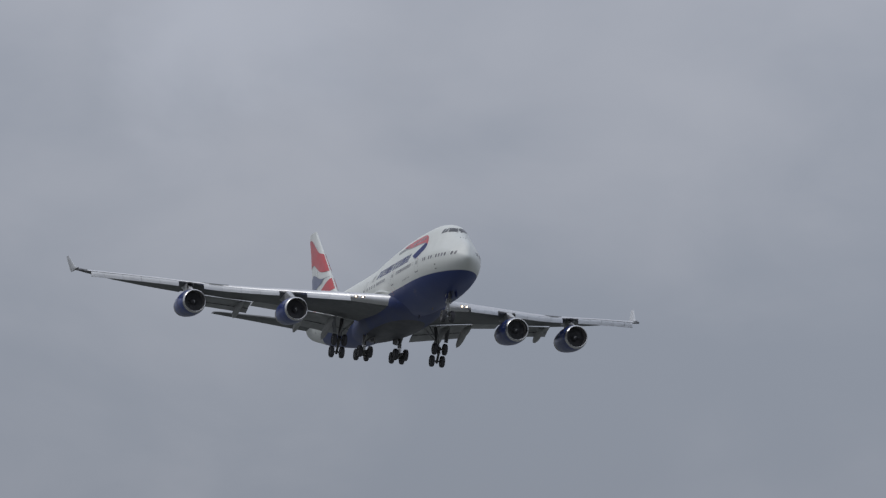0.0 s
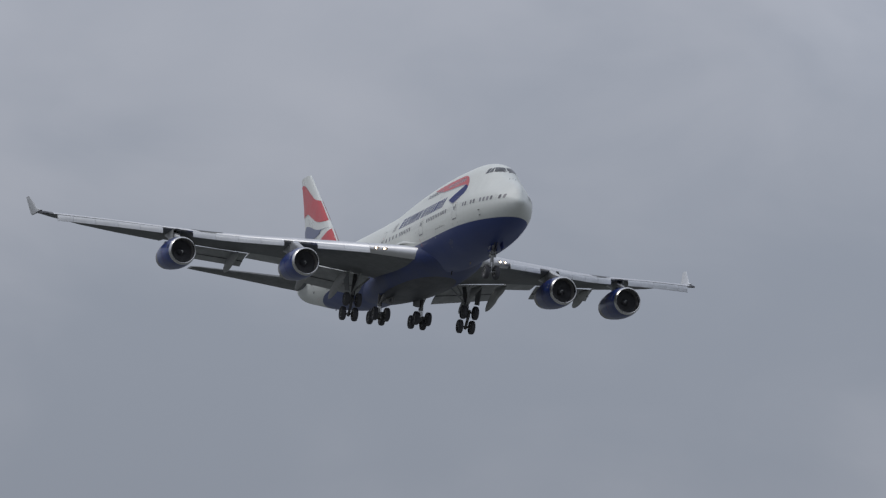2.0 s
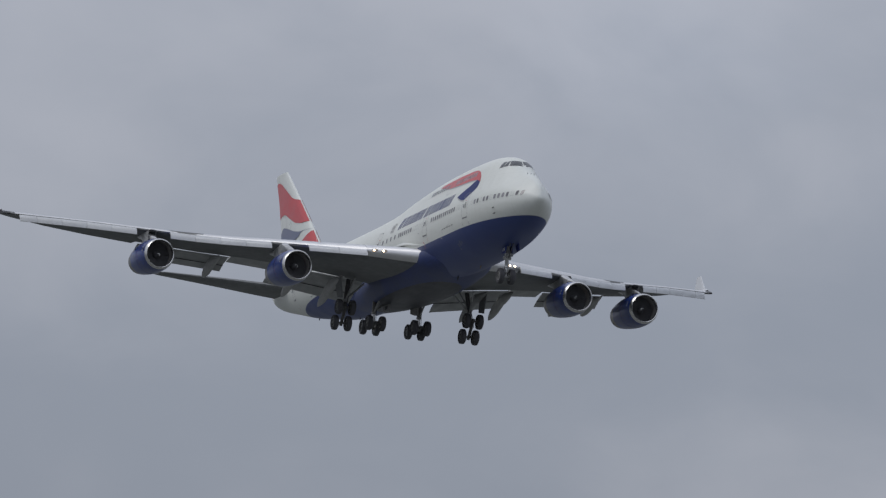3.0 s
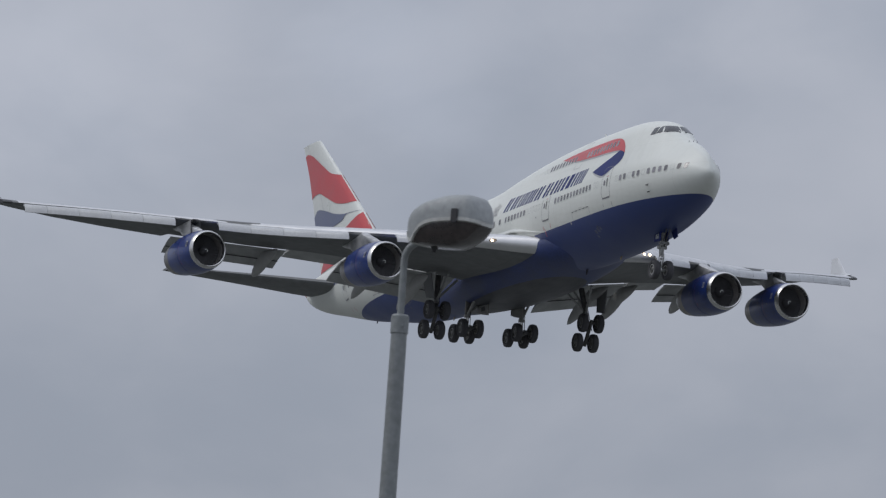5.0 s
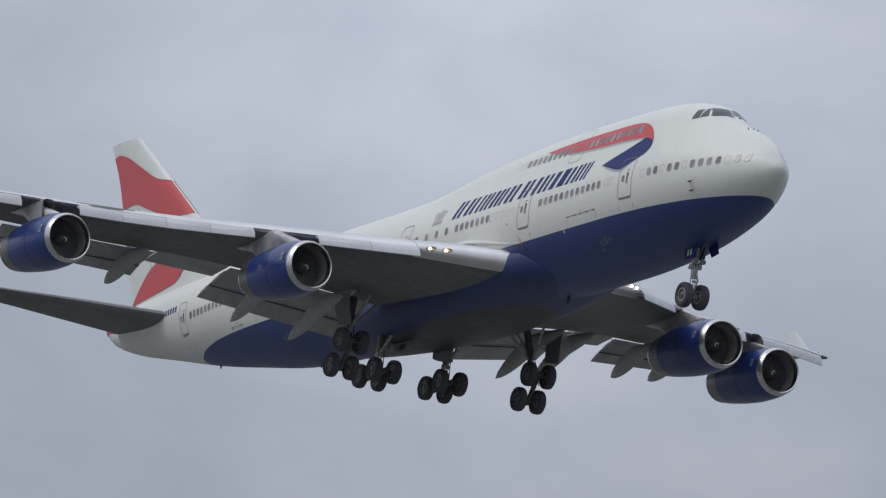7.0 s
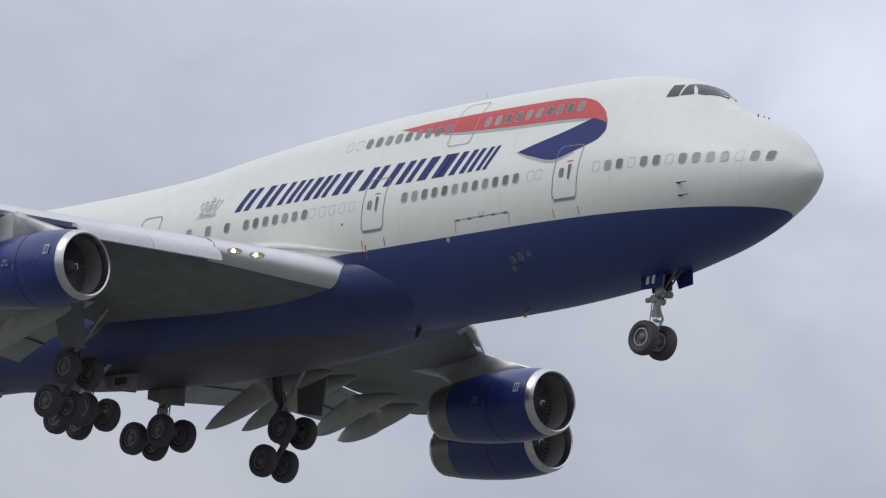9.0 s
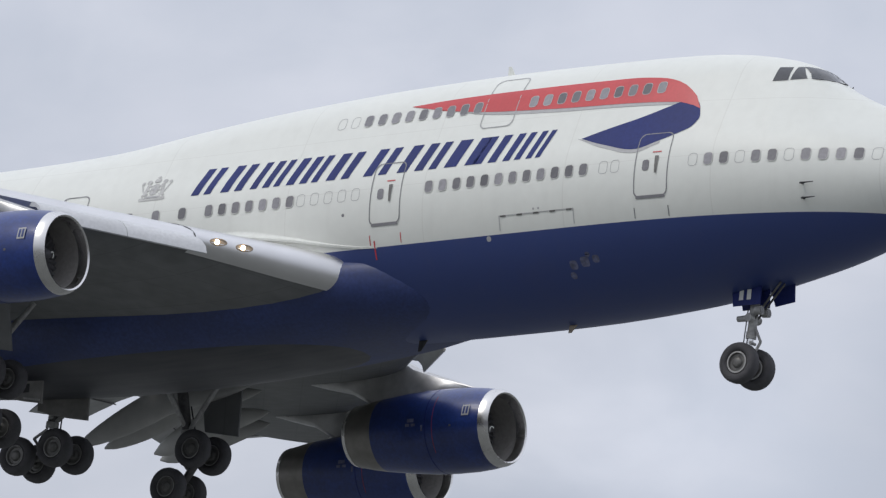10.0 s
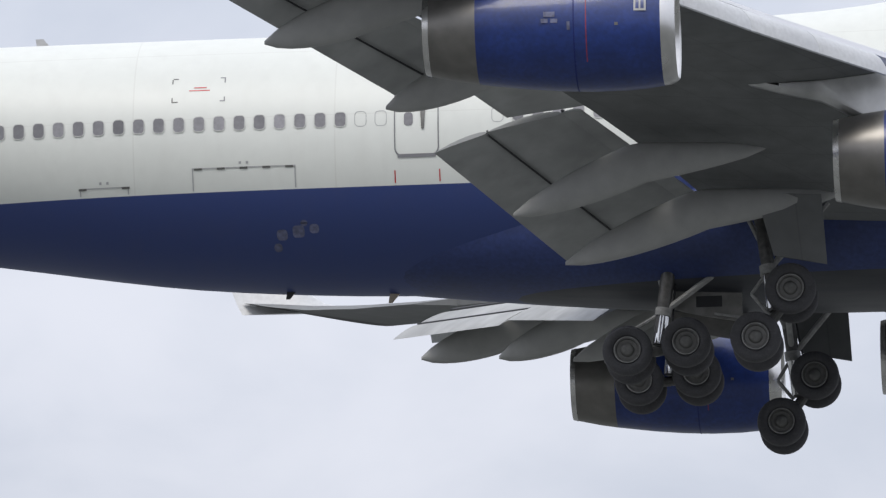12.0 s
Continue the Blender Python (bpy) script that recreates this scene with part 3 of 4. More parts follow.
def build_cockpit():
    for sgn in (-1, 1):
        for quad in ([(6.57, 3.11), (6.55, 3.63), (6.17, 3.64), (6.12, 3.14)], [(6.06, 3.15), (6.05, 3.65), (5.9, 3.67), (5.59, 3.2)]):
            def face(u, v, q=quad):
                a = [q[0][i] + (q[3][i] - q[0][i]) * u for i in (0, 1)]
                b = [q[1][i] + (q[2][i] - q[1][i]) * u for i in (0, 1)]
                return [a[i] + (b[i] - a[i]) * v for i in (0, 1)]
            part("cockpit_window", patch(face, 4, 4, 0.015, sgn), M_SCREEN, fuselage, "dark cockpit side window")

        # the windscreen wraps round the brow
        bm = bmesh.new()
        grid = []
        for i in range(9):
            row = []
            for j in range(6):
                v = j / 5
                y = 0.035 + (1.0 - 0.29 * v - 0.035) * i / 8
                z = 3.15 + 0.45 * v + (0.03 + 0.04 * v) * i / 8
                s = next((k * 0.05 for k in range(60, 180) if side(k * 0.05, z) >= y), 6.0)
                row.append(bm.verts.new((-s + 0.03, sgn * (y + 0.01), z + 0.01)))
            grid.append(row)
        for i in range(8):
            for j in range(5):
                bm.faces.new((grid[i][j], grid[i + 1][j], grid[i + 1][j + 1], grid[i][j + 1]))
        w = part("windscreen", bm, M_SCREEN, fuselage, "dark cockpit windscreen")
        part("wiper", tube((-4.72, sgn * 0.15, 3.13), (-5.25, sgn * 0.8, 3.2), 0.02, n=6), M_BLACK, w)


def build_probes():
    for z in (-0.45, -0.88):
        y = side(4.7, z)
        part("pitot_probe", join([tube((-4.72, -y, z), (-4.72, -y - 0.12, z - 0.02), 0.035), tube((-4.76, -y - 0.12, z - 0.02), (-4.3, -y - 0.12, z - 0.02), 0.03, 0.012)]), M_BLACK, fuselage)
    part("antenna", loft([[(-16.8, -0.03, 4.62), (-17.1, -0.03, 4.62), (-17.1, 0.03, 4.62), (-16.8, 0.03, 4.62)], [(-17.0, -0.02, 5.0), (-17.1, -0.02, 5.0), (-17.1, 0.02, 5.0), (-17.0, 0.02, 5.0)]]), M_WHITE, fuselage)
    part("antenna", loft([[(-50.7, -0.03, 3.26), (-51.1, -0.03, 3.26), (-51.1, 0.03, 3.26), (-50.7, 0.03, 3.26)], [(-50.95, -0.02, 3.55), (-51.15, -0.02, 3.55), (-51.15, 0.02, 3.55), (-50.95, 0.02, 3.55)]]), M_SHADE, fuselage)
    for s, z0, z1, mat in ((14.1, -3.38, -3.66, M_GLARE), (19.6, -3.4, -3.78, M_BLACK), (44.55, -3.12, -3.42, M_BLACK), (55.7, -1.5, -1.85, M_BLACK), (41.95, -3.3, -3.6, M_GLARE)):
        part("belly_antenna", loft([[(-s + 0.1, -0.03, z0), (-s - 0.2, -0.03, z0), (-s - 0.2, 0.03, z0), (-s + 0.1, 0.03, z0)], [(-s - 0.15, -0.015, z1), (-s - 0.25, -0.015, z1), (-s - 0.25, 0.015, z1), (-s - 0.15, 0.015, z1)]]), mat, fuselage)
    for y in (-0.25, 0.05, 0.3):
        part("sensor_pin", tube((-3.2, y, lerp(TOP, 3.2) - 0.12), (-3.2, y, lerp(TOP, 3.2) + 0.06), 0.03, 0.02, 6), M_BLACK, fuselage)
    # body fairing under the wing root
    rings = []
    for i in range(33):
        f = i / 32
        s = 14.5 + 30.0 * f
        k = math.sin(math.pi * f) ** (1.9 if f < 0.5 else 1.15) if 0 < f < 1 else 0.0
        wide = max(k, lerp([(0, 0), (0.08, 0.2), (0.14, 0.5), (0.2, 0.84), (0.27, 0.96), (0.35, 1), (0.5, 1), (0.6, 0)], f))
        w, d = 1.5 + 1.82 * wide, 1.0 + 1.07 * k ** 0.8
        rings.append([(-s, w * math.copysign(abs(math.cos(a)) ** 0.85, math.cos(a)), -2.0 + (d if math.sin(a) < 0 else 1.1) * math.copysign(abs(math.sin(a)) ** 0.85, math.sin(a))) for a in (math.tau * q / 48 for q in range(48))])
    part("wing_body_fairing", loft(rings), M_FAIRBELLY, airliner, "navy belly fairing, grey and grimy underneath", sharp=0)
    # white fillets above the wing roots
    for sgn in (-1, 1):
        rings = []
        for i in range(25):
            f = i / 24
            s = 19.5 + 13.9 * f
            h = lerp([(0, 0.01), (0.12, 0.05), (0.22, 0.12), (0.38, 0.28), (0.65, 0.34), (1, 0.08)], f)
            zw = lerp([(17.9, -1.22), (19.8, -1.2), (21.3, -1.02), (22.8, -0.76), (25, -0.56), (29, -0.62), (33.4, -1.0)], s)
            y0 = side(s, zw + h) - 0.004
            y1 = max(side(s, zw), y0) + h * 0.7
            ring = []
            for q in range(9):         # leaves the hull's side without an edge and spreads onto the wing
                t = q / 8
                ring.append((-s, sgn * (y0 + (y1 - y0) * t**2.2), zw + h * (1 - t) ** 1.15 + 0.004))
            ring += [(-s, sgn * (y1 - 0.02), zw - 0.06), (-s, sgn * (y0 - 0.3), zw - 0.08)]
            rings.append(ring)
        part("root_fillet", loft(rings), M_WHITE, airliner, "white wing root fillet", sharp=50)


def belly_paint():
    """Navy flanks over a bare grey keel panel, with one joint where they meet."""
    m = material("navy_belly_paint", (0.027, 0.046, 0.155), 0.45, vary=0.3)
    nt = m.node_tree
    N, L = nt.nodes.new, nt.links.new
    b = nt.nodes["Principled BSDF"]
    navy = b.inputs["Base Color"].links[0].from_socket
    sep = N("ShaderNodeSeparateXYZ")
    L(nt.nodes["Texture Coordinate"].outputs["Object"], sep.inputs[0])
    streak, mp = N("ShaderNodeTexNoise"), N("ShaderNodeMapping")
    mp.inputs["Scale"].default_value = (0.3, 2.0, 2.0)
    streak.inputs["Scale"].default_value, streak.inputs["Detail"].default_value = 1.5, 6.0
    L(nt.nodes["Texture Coordinate"].outputs["Object"], mp.inputs["Vector"])
    L(mp.outputs[0], streak.inputs["Vector"])
    ramp = N("ShaderNodeValToRGB")
    ramp.color_ramp.elements[0].position, ramp.color_ramp.elements[0].color = 0.3, (0.022, 0.026, 0.036, 1)
    ramp.color_ramp.elements[1].position, ramp.color_ramp.elements[1].color = 0.7, (0.05, 0.051, 0.058, 1)
    L(streak.outputs["Fac"], ramp.inputs["Fac"])
    low = N("ShaderNodeMath")
    low.operation = "LESS_THAN"
    low.inputs[1].default_value = -3.62
    L(sep.outputs["Z"], low.inputs[0])
    mix = N("ShaderNodeMix")
    mix.data_type = "RGBA"
    L(low.outputs[0], mix.inputs[0])
    L(navy, mix.inputs[6])
    L(ramp.outputs["Color"], mix.inputs[7])
    L(mix.outputs[2], b.inputs["Base Color"])
    return m


M_FAIRBELLY = belly_paint()


# ---- wings ----
def airfoil(n=14, camber=0.012):
    xs = [0.5 - 0.5 * math.cos(math.pi * k / n) for k in range(n + 1)]
    th = [5 * (0.2969 * math.sqrt(x) - 0.126 * x - 0.3516 * x * x + 0.2843 * x**3 - 0.1036 * x**4) for x in xs]
    return [(x, t, camber * 4 * x * (1 - x)) for x, t in zip(xs, th)]


def le(y):
    return 18.20 + 0.8653 * y


def te(y):
    return lerp([(0, 35.2), (3.2, 35.9), (12.6, 39.2), (31.4, 49.73)], y) if y < 12.6 else 39.2 + (y - 12.6) * 0.56


def zle(y):
    return lerp([(0, -2.33), (5.92, -1.5), (12, -0.72), (17, -0.12), (21, 0.58), (25, 1.30), (28, 1.78), (31.5, 2.31)], y)      # bends up under load


def inc(y):
    return radians(lerp([(0, 1.8), (12, -0.5), (20, -1.0), (23.4, -1.2), (26.6, -2.6), (29, -5.6), (31, -10)], y))


def thick(y):
    return lerp([(0, 0.135), (12, 0.10), (20, 0.075), (31, 0.062)], y)


def chord_point(y, f, up=0.0):
    """A point on the chord at the span y and the fraction f, up metres above it."""
    c = te(y) - le(y)
    return Vector((-(le(y) + f * c * math.cos(inc(y))), y, zle(y) - f * c * math.sin(inc(y)) + up))


def foil_ring(y, f1, n=14):
    c = te(y) - le(y)
    up, dn = [], []
    for x, t, cam_ in airfoil(n):
        x1 = x * f1
        t1 = 5 * (0.2969 * math.sqrt(x1) - 0.126 * x1 - 0.3516 * x1**2 + 0.2843 * x1**3 - 0.1036 * x1**4)
        cm = 0.012 * 4 * x1 * (1 - x1)
        t1 *= 1 + max(0.0, min(1.0, (7.5 - y) / 3.5)) * 0.55 * math.exp(-x1 / 0.035)       # blunt root nose
        up.append(chord_point(y, x1, (cm + t1 * thick(y)) * c))
        dn.append(chord_point(y, x1, (cm - t1 * thick(y)) * c))
    return up[::-1] + dn[1:]


def flip(bm, sgn):
    for v in bm.verts:
        v.co.y *= sgn
    return bm


def slab(pa, pb, ca, cb, da, db, t=0.10):
    """A small foil from the leading point pa to pb, chords ca and cb, drooped da and db degrees."""
    rings = []
    for p, c, d in ((pa, ca, da), (pb, cb, db)):
        a = radians(d)
        ring_u, ring_d = [], []
        for x, th, cm in airfoil(8, 0.03):
            for sign, ring in ((1, ring_u), (-1, ring_d)):
                h = (cm + sign * th * t) * c
                ring.append((p[0] - x * c * math.cos(a) - h * math.sin(a), p[1], p[2] - x * c * math.sin(a) + h * math.cos(a)))
        rings.append(ring_u[::-1] + ring_d[1:-1])
    return loft(rings)


def build_wing(sgn):
    spans = [(2.4, .835), (3.3, .835), (4.2, .835), (5, .835), (6.2, .835), (7.5, .835), (10, .835), (12.6, .84), (16, .83), (20.5, .83), (20.52, 1), (24, 1), (27, 1), (29.5, 1), (30.6, 1)]
    wing = part("wing", flip(loft([foil_ring(y, f) for y, f in spans]), sgn), M_WING, airliner, "swept grey wing with extended flaps", sharp=40)
    # leading-edge flaps, drooped ahead of the wing
    bays = [(6.55, 8.4), (8.42, 10.4), (12.9, 14.6), (14.62, 16.3), (16.32, 18.0), (18.02, 19.7), (22.0, 23.7), (23.72, 25.4), (25.42, 27.1), (27.12, 28.8), (28.82, 30.0)]
    for a, b in bays:
        rings = []
        for y in (a, b):
            c = te(y) - le(y)
            d = lerp([(6, 1.3), (10.4, 1.1), (14, 0.9), (30, 0.62)], y)
            base = chord_point(y, 0.004, 0.012 * c - 0.20)
            prof = [(0.10, 0.12), (-0.13 * d, 0.08), (-0.30 * d, -0.05), (-0.43 * d, -0.25), (-0.47 * d, -0.47), (-0.41 * d, -0.49), (-0.35 * d, -0.27), (-0.21 * d, -0.1), (0.06, -0.04)]
            rings.append([base + Vector((-px, 0, pz)) for px, pz in prof])
        part("leading_edge_flap", flip(loft(rings), sgn), M_SLAT, wing, "pale grey drooped leading-edge panel", sharp=50)
    # polished leading edge at the root, with the two landing lights
    rings = []
    for y in (2.3, 2.8, 3.2, 3.7, 4.2, 4.7, 5.2, 5.8, 6.5):
        r = foil_ring(y, 0.8, 40)
        rings.append([q + Vector((0.012, 0, 0.0)) + (q - chord_point(y, 0.05)).normalized() * 0.02 for q in r[27:46]])
    part("root_leading_edge", flip(loft(rings, caps=False, closed=False), sgn), M_SKIN, wing, "bare metal root leading edge")
    rings = []
    for y in (6.5, 9.5, 12.5, 15.5, 18.5, 21.5, 24.5, 27.5, 30.3):
        r = foil_ring(y, 0.8 if y < 20.5 else 1.0, 14)
        rings.append([q + Vector((0.012, 0, 0.012)) for q in r[10:16]])
    part("leading_edge", flip(loft(rings, caps=False, closed=False), sgn), M_SKIN, wing, "bare metal leading edge")
    for y in (5.97, 5.35):
        p = chord_point(y, 0.0, 0.05)
        dish = [[p + Vector((dx, 0.21 * g * math.cos(a) , 0.12 * g * math.sin(a))) + Vector((-0.8653 * 0.21 * g * math.cos(a), 0, 0)) for a in (math.tau * k / 16 for k in range(16))] for dx, g in ((-0.06, 1.0), (0.035, 1.0), (0.045, 0.85), (0.03, 0.8))]
        lamp = part("landing_light", flip(loft(dish), sgn), M_GLARE, wing, "brownish landing light glass")
        q = p + Vector((0.0, 0.05, 0.0))
        part("bulb", flip(tube(q, q + Vector((0.055, 0, -0.005)), 0.075, 0.06, 16), sgn), M_LAMP, lamp, "lit warm landing light")
    # slotted trailing-edge flaps: vane, main panel and aft panel
    for ya, yb in ((3.5, 10.1), (13.7, 20.3)):
        ends = {3.5: (37.3, -3.5), 10.1: (40.05, -2.05), 13.7: (40.6, -1.45), 20.3: (44.1, -0.4)}
        for name, u0, u1, t in (("flap_vane", 0.15, 0.28, 0.12), ("flap", 0.262, 0.70, 0.085), ("aft_flap", 0.688, 1.0, 0.075)):
            segs = []
            for y in (ya, yb):
                p0 = chord_point(y, 0.79, -0.12)
                p2 = Vector((-ends[y][0], y, ends[y][1]))
                p1 = p0 + Vector((0.52 * (p2.x - p0.x), 0, 0.14 * (p2.z - p0.z)))
                bez = lambda u: p0 * (1 - u) ** 2 + p1 * (2 * u * (1 - u)) + p2 * u**2
                segs.append((bez(u0), bez(u1)))
            ch = [(b - a).length for a, b in segs]
            dr = [math.degrees(math.atan2(a.z - b.z, a.x - b.x)) for a, b in segs]
            if name == "flap":
                # black rods along the joins: the slots' shade put in as colour
                part("flap_slot_shade", flip(tube(segs[0][1] + Vector((0.06, 0, -0.05)), segs[1][1] + Vector((0.06, 0, -0.05)), 0.026, 0.024, 6), sgn), M_BLACK, wing)
                part("flap_slot_shade", flip(tube(segs[0][1] + Vector((0.05, 0, 0.045)), segs[1][1] + Vector((0.05, 0, 0.045)), 0.026, 0.024, 6), sgn), M_BLACK, wing)
                part("vane_slot_shade", flip(tube(segs[0][0] + Vector((0.02, 0, 0.05)), segs[1][0] + Vector((0.02, 0, 0.05)), 0.05, 0.045, 6), sgn), M_BLACK, wing)
            part(name, flip(slab(segs[0][0], segs[1][0], ch[0], ch[1], dr[0], dr[1], t), sgn), M_FLAP, wing, "" if name != "flap" else "grey drooped flap panel", sharp=40)
    qa, qb = chord_point(10.25, 0.8, 0.02), chord_point(13.5, 0.8, 0.02)
    part("inboard_aileron", flip(slab(qa, qb, 2.3, 1.95, 10, 10, 0.12), sgn), M_FLAP, wing, sharp=40)
    # flap track fairings
    for y, s_tip, z_tip in ((6.15, 37.23, -4.04), (9.0, 38.25, -3.4), (15.08, 40.72, -2.04), (18.78, 43.17, -1.25)):
        c = te(y) - le(y)
        a = chord_point(y, 0.52, -0.085 * c)
        b = chord_point(y, 0.78, -0.075 * c - 0.32)
        e = Vector((-s_tip, y, z_tip))
        rings = []
        for i in range(15):
            f = i / 14
            p = a.lerp(b, f / 0.45) if f < 0.45 else b.lerp(e, (f - 0.45) / 0.55)
            wid = 0.30 * max(0.03, math.sin(math.pi * min(1, f * 1.25 + 0.0) if f < 0.4 else math.pi * 0.5) if f < 0.55 else (1 - ((f - 0.55) / 0.45) ** 2.6) ** 0.7 + 0.07)
            hei = 0.52 * max(0.03, (f / 0.45) ** 0.6 if f < 0.45 else (1 - ((f - 0.45) / 0.55) ** 2.2) ** 0.8 + 0.08)
            rings.append([p + Vector((0, wid * math.cos(t), hei * math.sin(t) + 0.12 * (1 - f))) for t in (math.tau * q / 14 for q in range(14))])
        part("flap_track_fairing", flip(loft(rings), sgn), M_FAIRING, wing, "grey canoe-shaped flap fairing", sharp=60)
    # tip cap and winglet
    tip = [foil_ring(y, 1) for y in (30.6, 31.1)]
    part("wing_tip", flip(loft(tip), sgn), M_BLACK, wing, "dark wing tip")
    rings = []
    for f, s0, ch, y, z in ((0, 45.9, 3.6, 31.02, 2.66), (0.3, 47.1, 2.55, 31.15, 2.95), (1, 49.15, 1.05, 31.5, 4.38)):
        rings.append([(-(s0 + x * ch), y + sg * th * 0.07 * ch, z) for sg, seq in ((1, airfoil(8)), (-1, airfoil(8)[::-1])) for x, th, cm in (seq if sg > 0 else seq[1:-1])])
    part("winglet", flip(loft(rings), sgn), M_SLAT, wing, "pale upturned winglet", sharp=40)
    return wing


# ---- engines ----
def build_engine(y, s_lip, zc, sgn):
    eng = part("engine", flip(revolve([(0.33, 1.262), (0.7, 1.32), (1.2, 1.365), (2.0, 1.385), (2.8, 1.36), (3.6, 1.30), (4.57, 1.19)], 48, -s_lip, y, zc), sgn), M_COWL, airliner, "navy engine cowling with a bright metal lip")
    part("intake_lip", flip(revolve([(0.33, 1.266), (0.2, 1.245), (0.08, 1.2), (0.0, 1.14), (0.04, 1.095), (0.16, 1.07), (0.36, 1.06)], 48, -s_lip, y, zc), sgn), M_LIP, eng, "polished metal intake lip")
    part("intake_duct", flip(revolve([(0.36, 1.06), (0.65, 1.08), (0.95, 1.1), (1.3, 1.11)], 40, -s_lip, y, zc), sgn), M_DUCT, eng)
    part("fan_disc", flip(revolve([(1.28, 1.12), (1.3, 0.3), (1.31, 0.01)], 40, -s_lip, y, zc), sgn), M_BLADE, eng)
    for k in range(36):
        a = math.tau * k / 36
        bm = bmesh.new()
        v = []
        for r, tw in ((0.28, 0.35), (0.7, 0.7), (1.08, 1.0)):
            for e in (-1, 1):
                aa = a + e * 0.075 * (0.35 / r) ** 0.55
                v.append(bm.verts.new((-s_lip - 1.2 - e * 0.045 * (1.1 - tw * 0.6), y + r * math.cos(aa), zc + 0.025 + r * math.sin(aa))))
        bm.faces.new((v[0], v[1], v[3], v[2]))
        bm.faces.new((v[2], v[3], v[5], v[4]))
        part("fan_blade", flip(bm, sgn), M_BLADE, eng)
    part("spinner", flip(revolve([(0.58, 0.005), (0.63, 0.07), (0.77, 0.17), (0.94, 0.25), (1.2, 0.31)], 24, -s_lip, y, zc), sgn), M_SPINNER, eng, "dark grey fan spinner")
    curl = [[(-s_lip - 0.53 - 0.62 * r, y + (r + e) * math.cos(a), zc + (r + e) * math.sin(a)) for e in (-0.014, 0.018)] for r, a in ((0.05 + 0.007 * k, 0.6 + k * 0.28) for k in range(13))]
    part("spinner_swirl", flip(loft([[(p[0] + 0.01, p[1], p[2]) for p in r] for r in curl], caps=False, closed=False), sgn), M_WHITE, eng, "white spiral mark")
    part("nozzle", flip(revolve([(4.57, 1.19), (5.05, 1.12), (5.65, 1.0), (5.78, 0.965), (5.78, 0.92), (5.4, 0.94)], 40, -s_lip, y, zc), sgn), M_NOZZLE, eng, "heat-stained metal exhaust nozzle")
    part("exhaust_core", flip(revolve([(5.4, 0.94), (5.42, 0.5), (5.6, 0.34), (5.7, 0.05)], 24, -s_lip, y, zc), sgn), M_BLACK, eng)
    ring = revolve([(5.66, 1.0), (5.66, 1.01), (5.8, 0.975), (5.8, 0.965)], 40, -s_lip, y, zc)
    part("nozzle_rim", flip(ring, sgn), M_LIP, eng)
    part("cowl_seam", flip(revolve([(2.28, 1.378), (2.28, 1.384), (2.31, 1.384), (2.31, 1.378)], 48, -s_lip, y, zc), sgn), M_NAVY, eng)
    for out in (-1, 1):            # both flanks: maker's plate as a plain pale square, red stripe, intake grille
        def flank(a0, a1, x0, x1, r):
            bm = bmesh.new()
            g = [[bm.verts.new((-s_lip - (x0 + (x1 - x0) * i / 3), y + out * r * math.cos(a0 + (a1 - a0) * j / 7), zc + 0.022 * (x0 + (x1 - x0) * i / 3) + r * math.sin(a0 + (a1 - a0) * j / 7))) for j in range(8)] for i in range(4)]
            for i in range(3):
                for j in range(7):
                    bm.faces.new((g[i][j], g[i + 1][j], g[i + 1][j + 1], g[i][j + 1]))
            return flip(bm, sgn)
        plate = part("maker_plate", flank(0.12, 0.40, 0.64, 0.92, 1.348), M_SHADE, eng, "pale plate with dark bars")
        for x0, x1 in ((0.685, 0.76), (0.80, 0.875)):
            part("plate_bar", flank(0.16, 0.36, x0, x1, 1.354), M_COWL, plate)
        part("red_stripe", flank(-0.75, 0.7, 2.0, 2.025, 1.392), M_REDFADED, eng, "faded red stripe")
        for a0, a1, x0, x1 in ((0.02, 0.11, 2.72, 2.98), (-0.08, -0.01, 2.66, 2.82), (-0.08, -0.01, 2.88, 3.04), (-0.2, -0.06, 2.38, 2.45)):
            part("worn_badge", flank(a0, a1, x0, x1, 1.375), M_WORN, eng, "worn pale badge")
        part("drain_port", flank(-0.13, -0.08, 1.28, 1.36, 1.378), M_NOZZLE, eng)
    # pylon
    def low(s):
        return zc + lerp([(0.5, 1.29), (1.2, 1.34), (2.5, 1.33), (4.6, 1.15), (5.9, 0.85), (8.2, 1.0)], s - s_lip)
    w_le = le(y)

    def belly(s):
        """The wing's lower skin over the station s."""
        c = te(y) - w_le
        f = (s - w_le) / c
        t = 5 * (0.2969 * math.sqrt(f) - 0.126 * f - 0.3516 * f**2 + 0.2843 * f**3 - 0.1036 * f**4)
        return chord_point(y, f, (0.048 * f * (1 - f) - t * thick(y)) * c).z
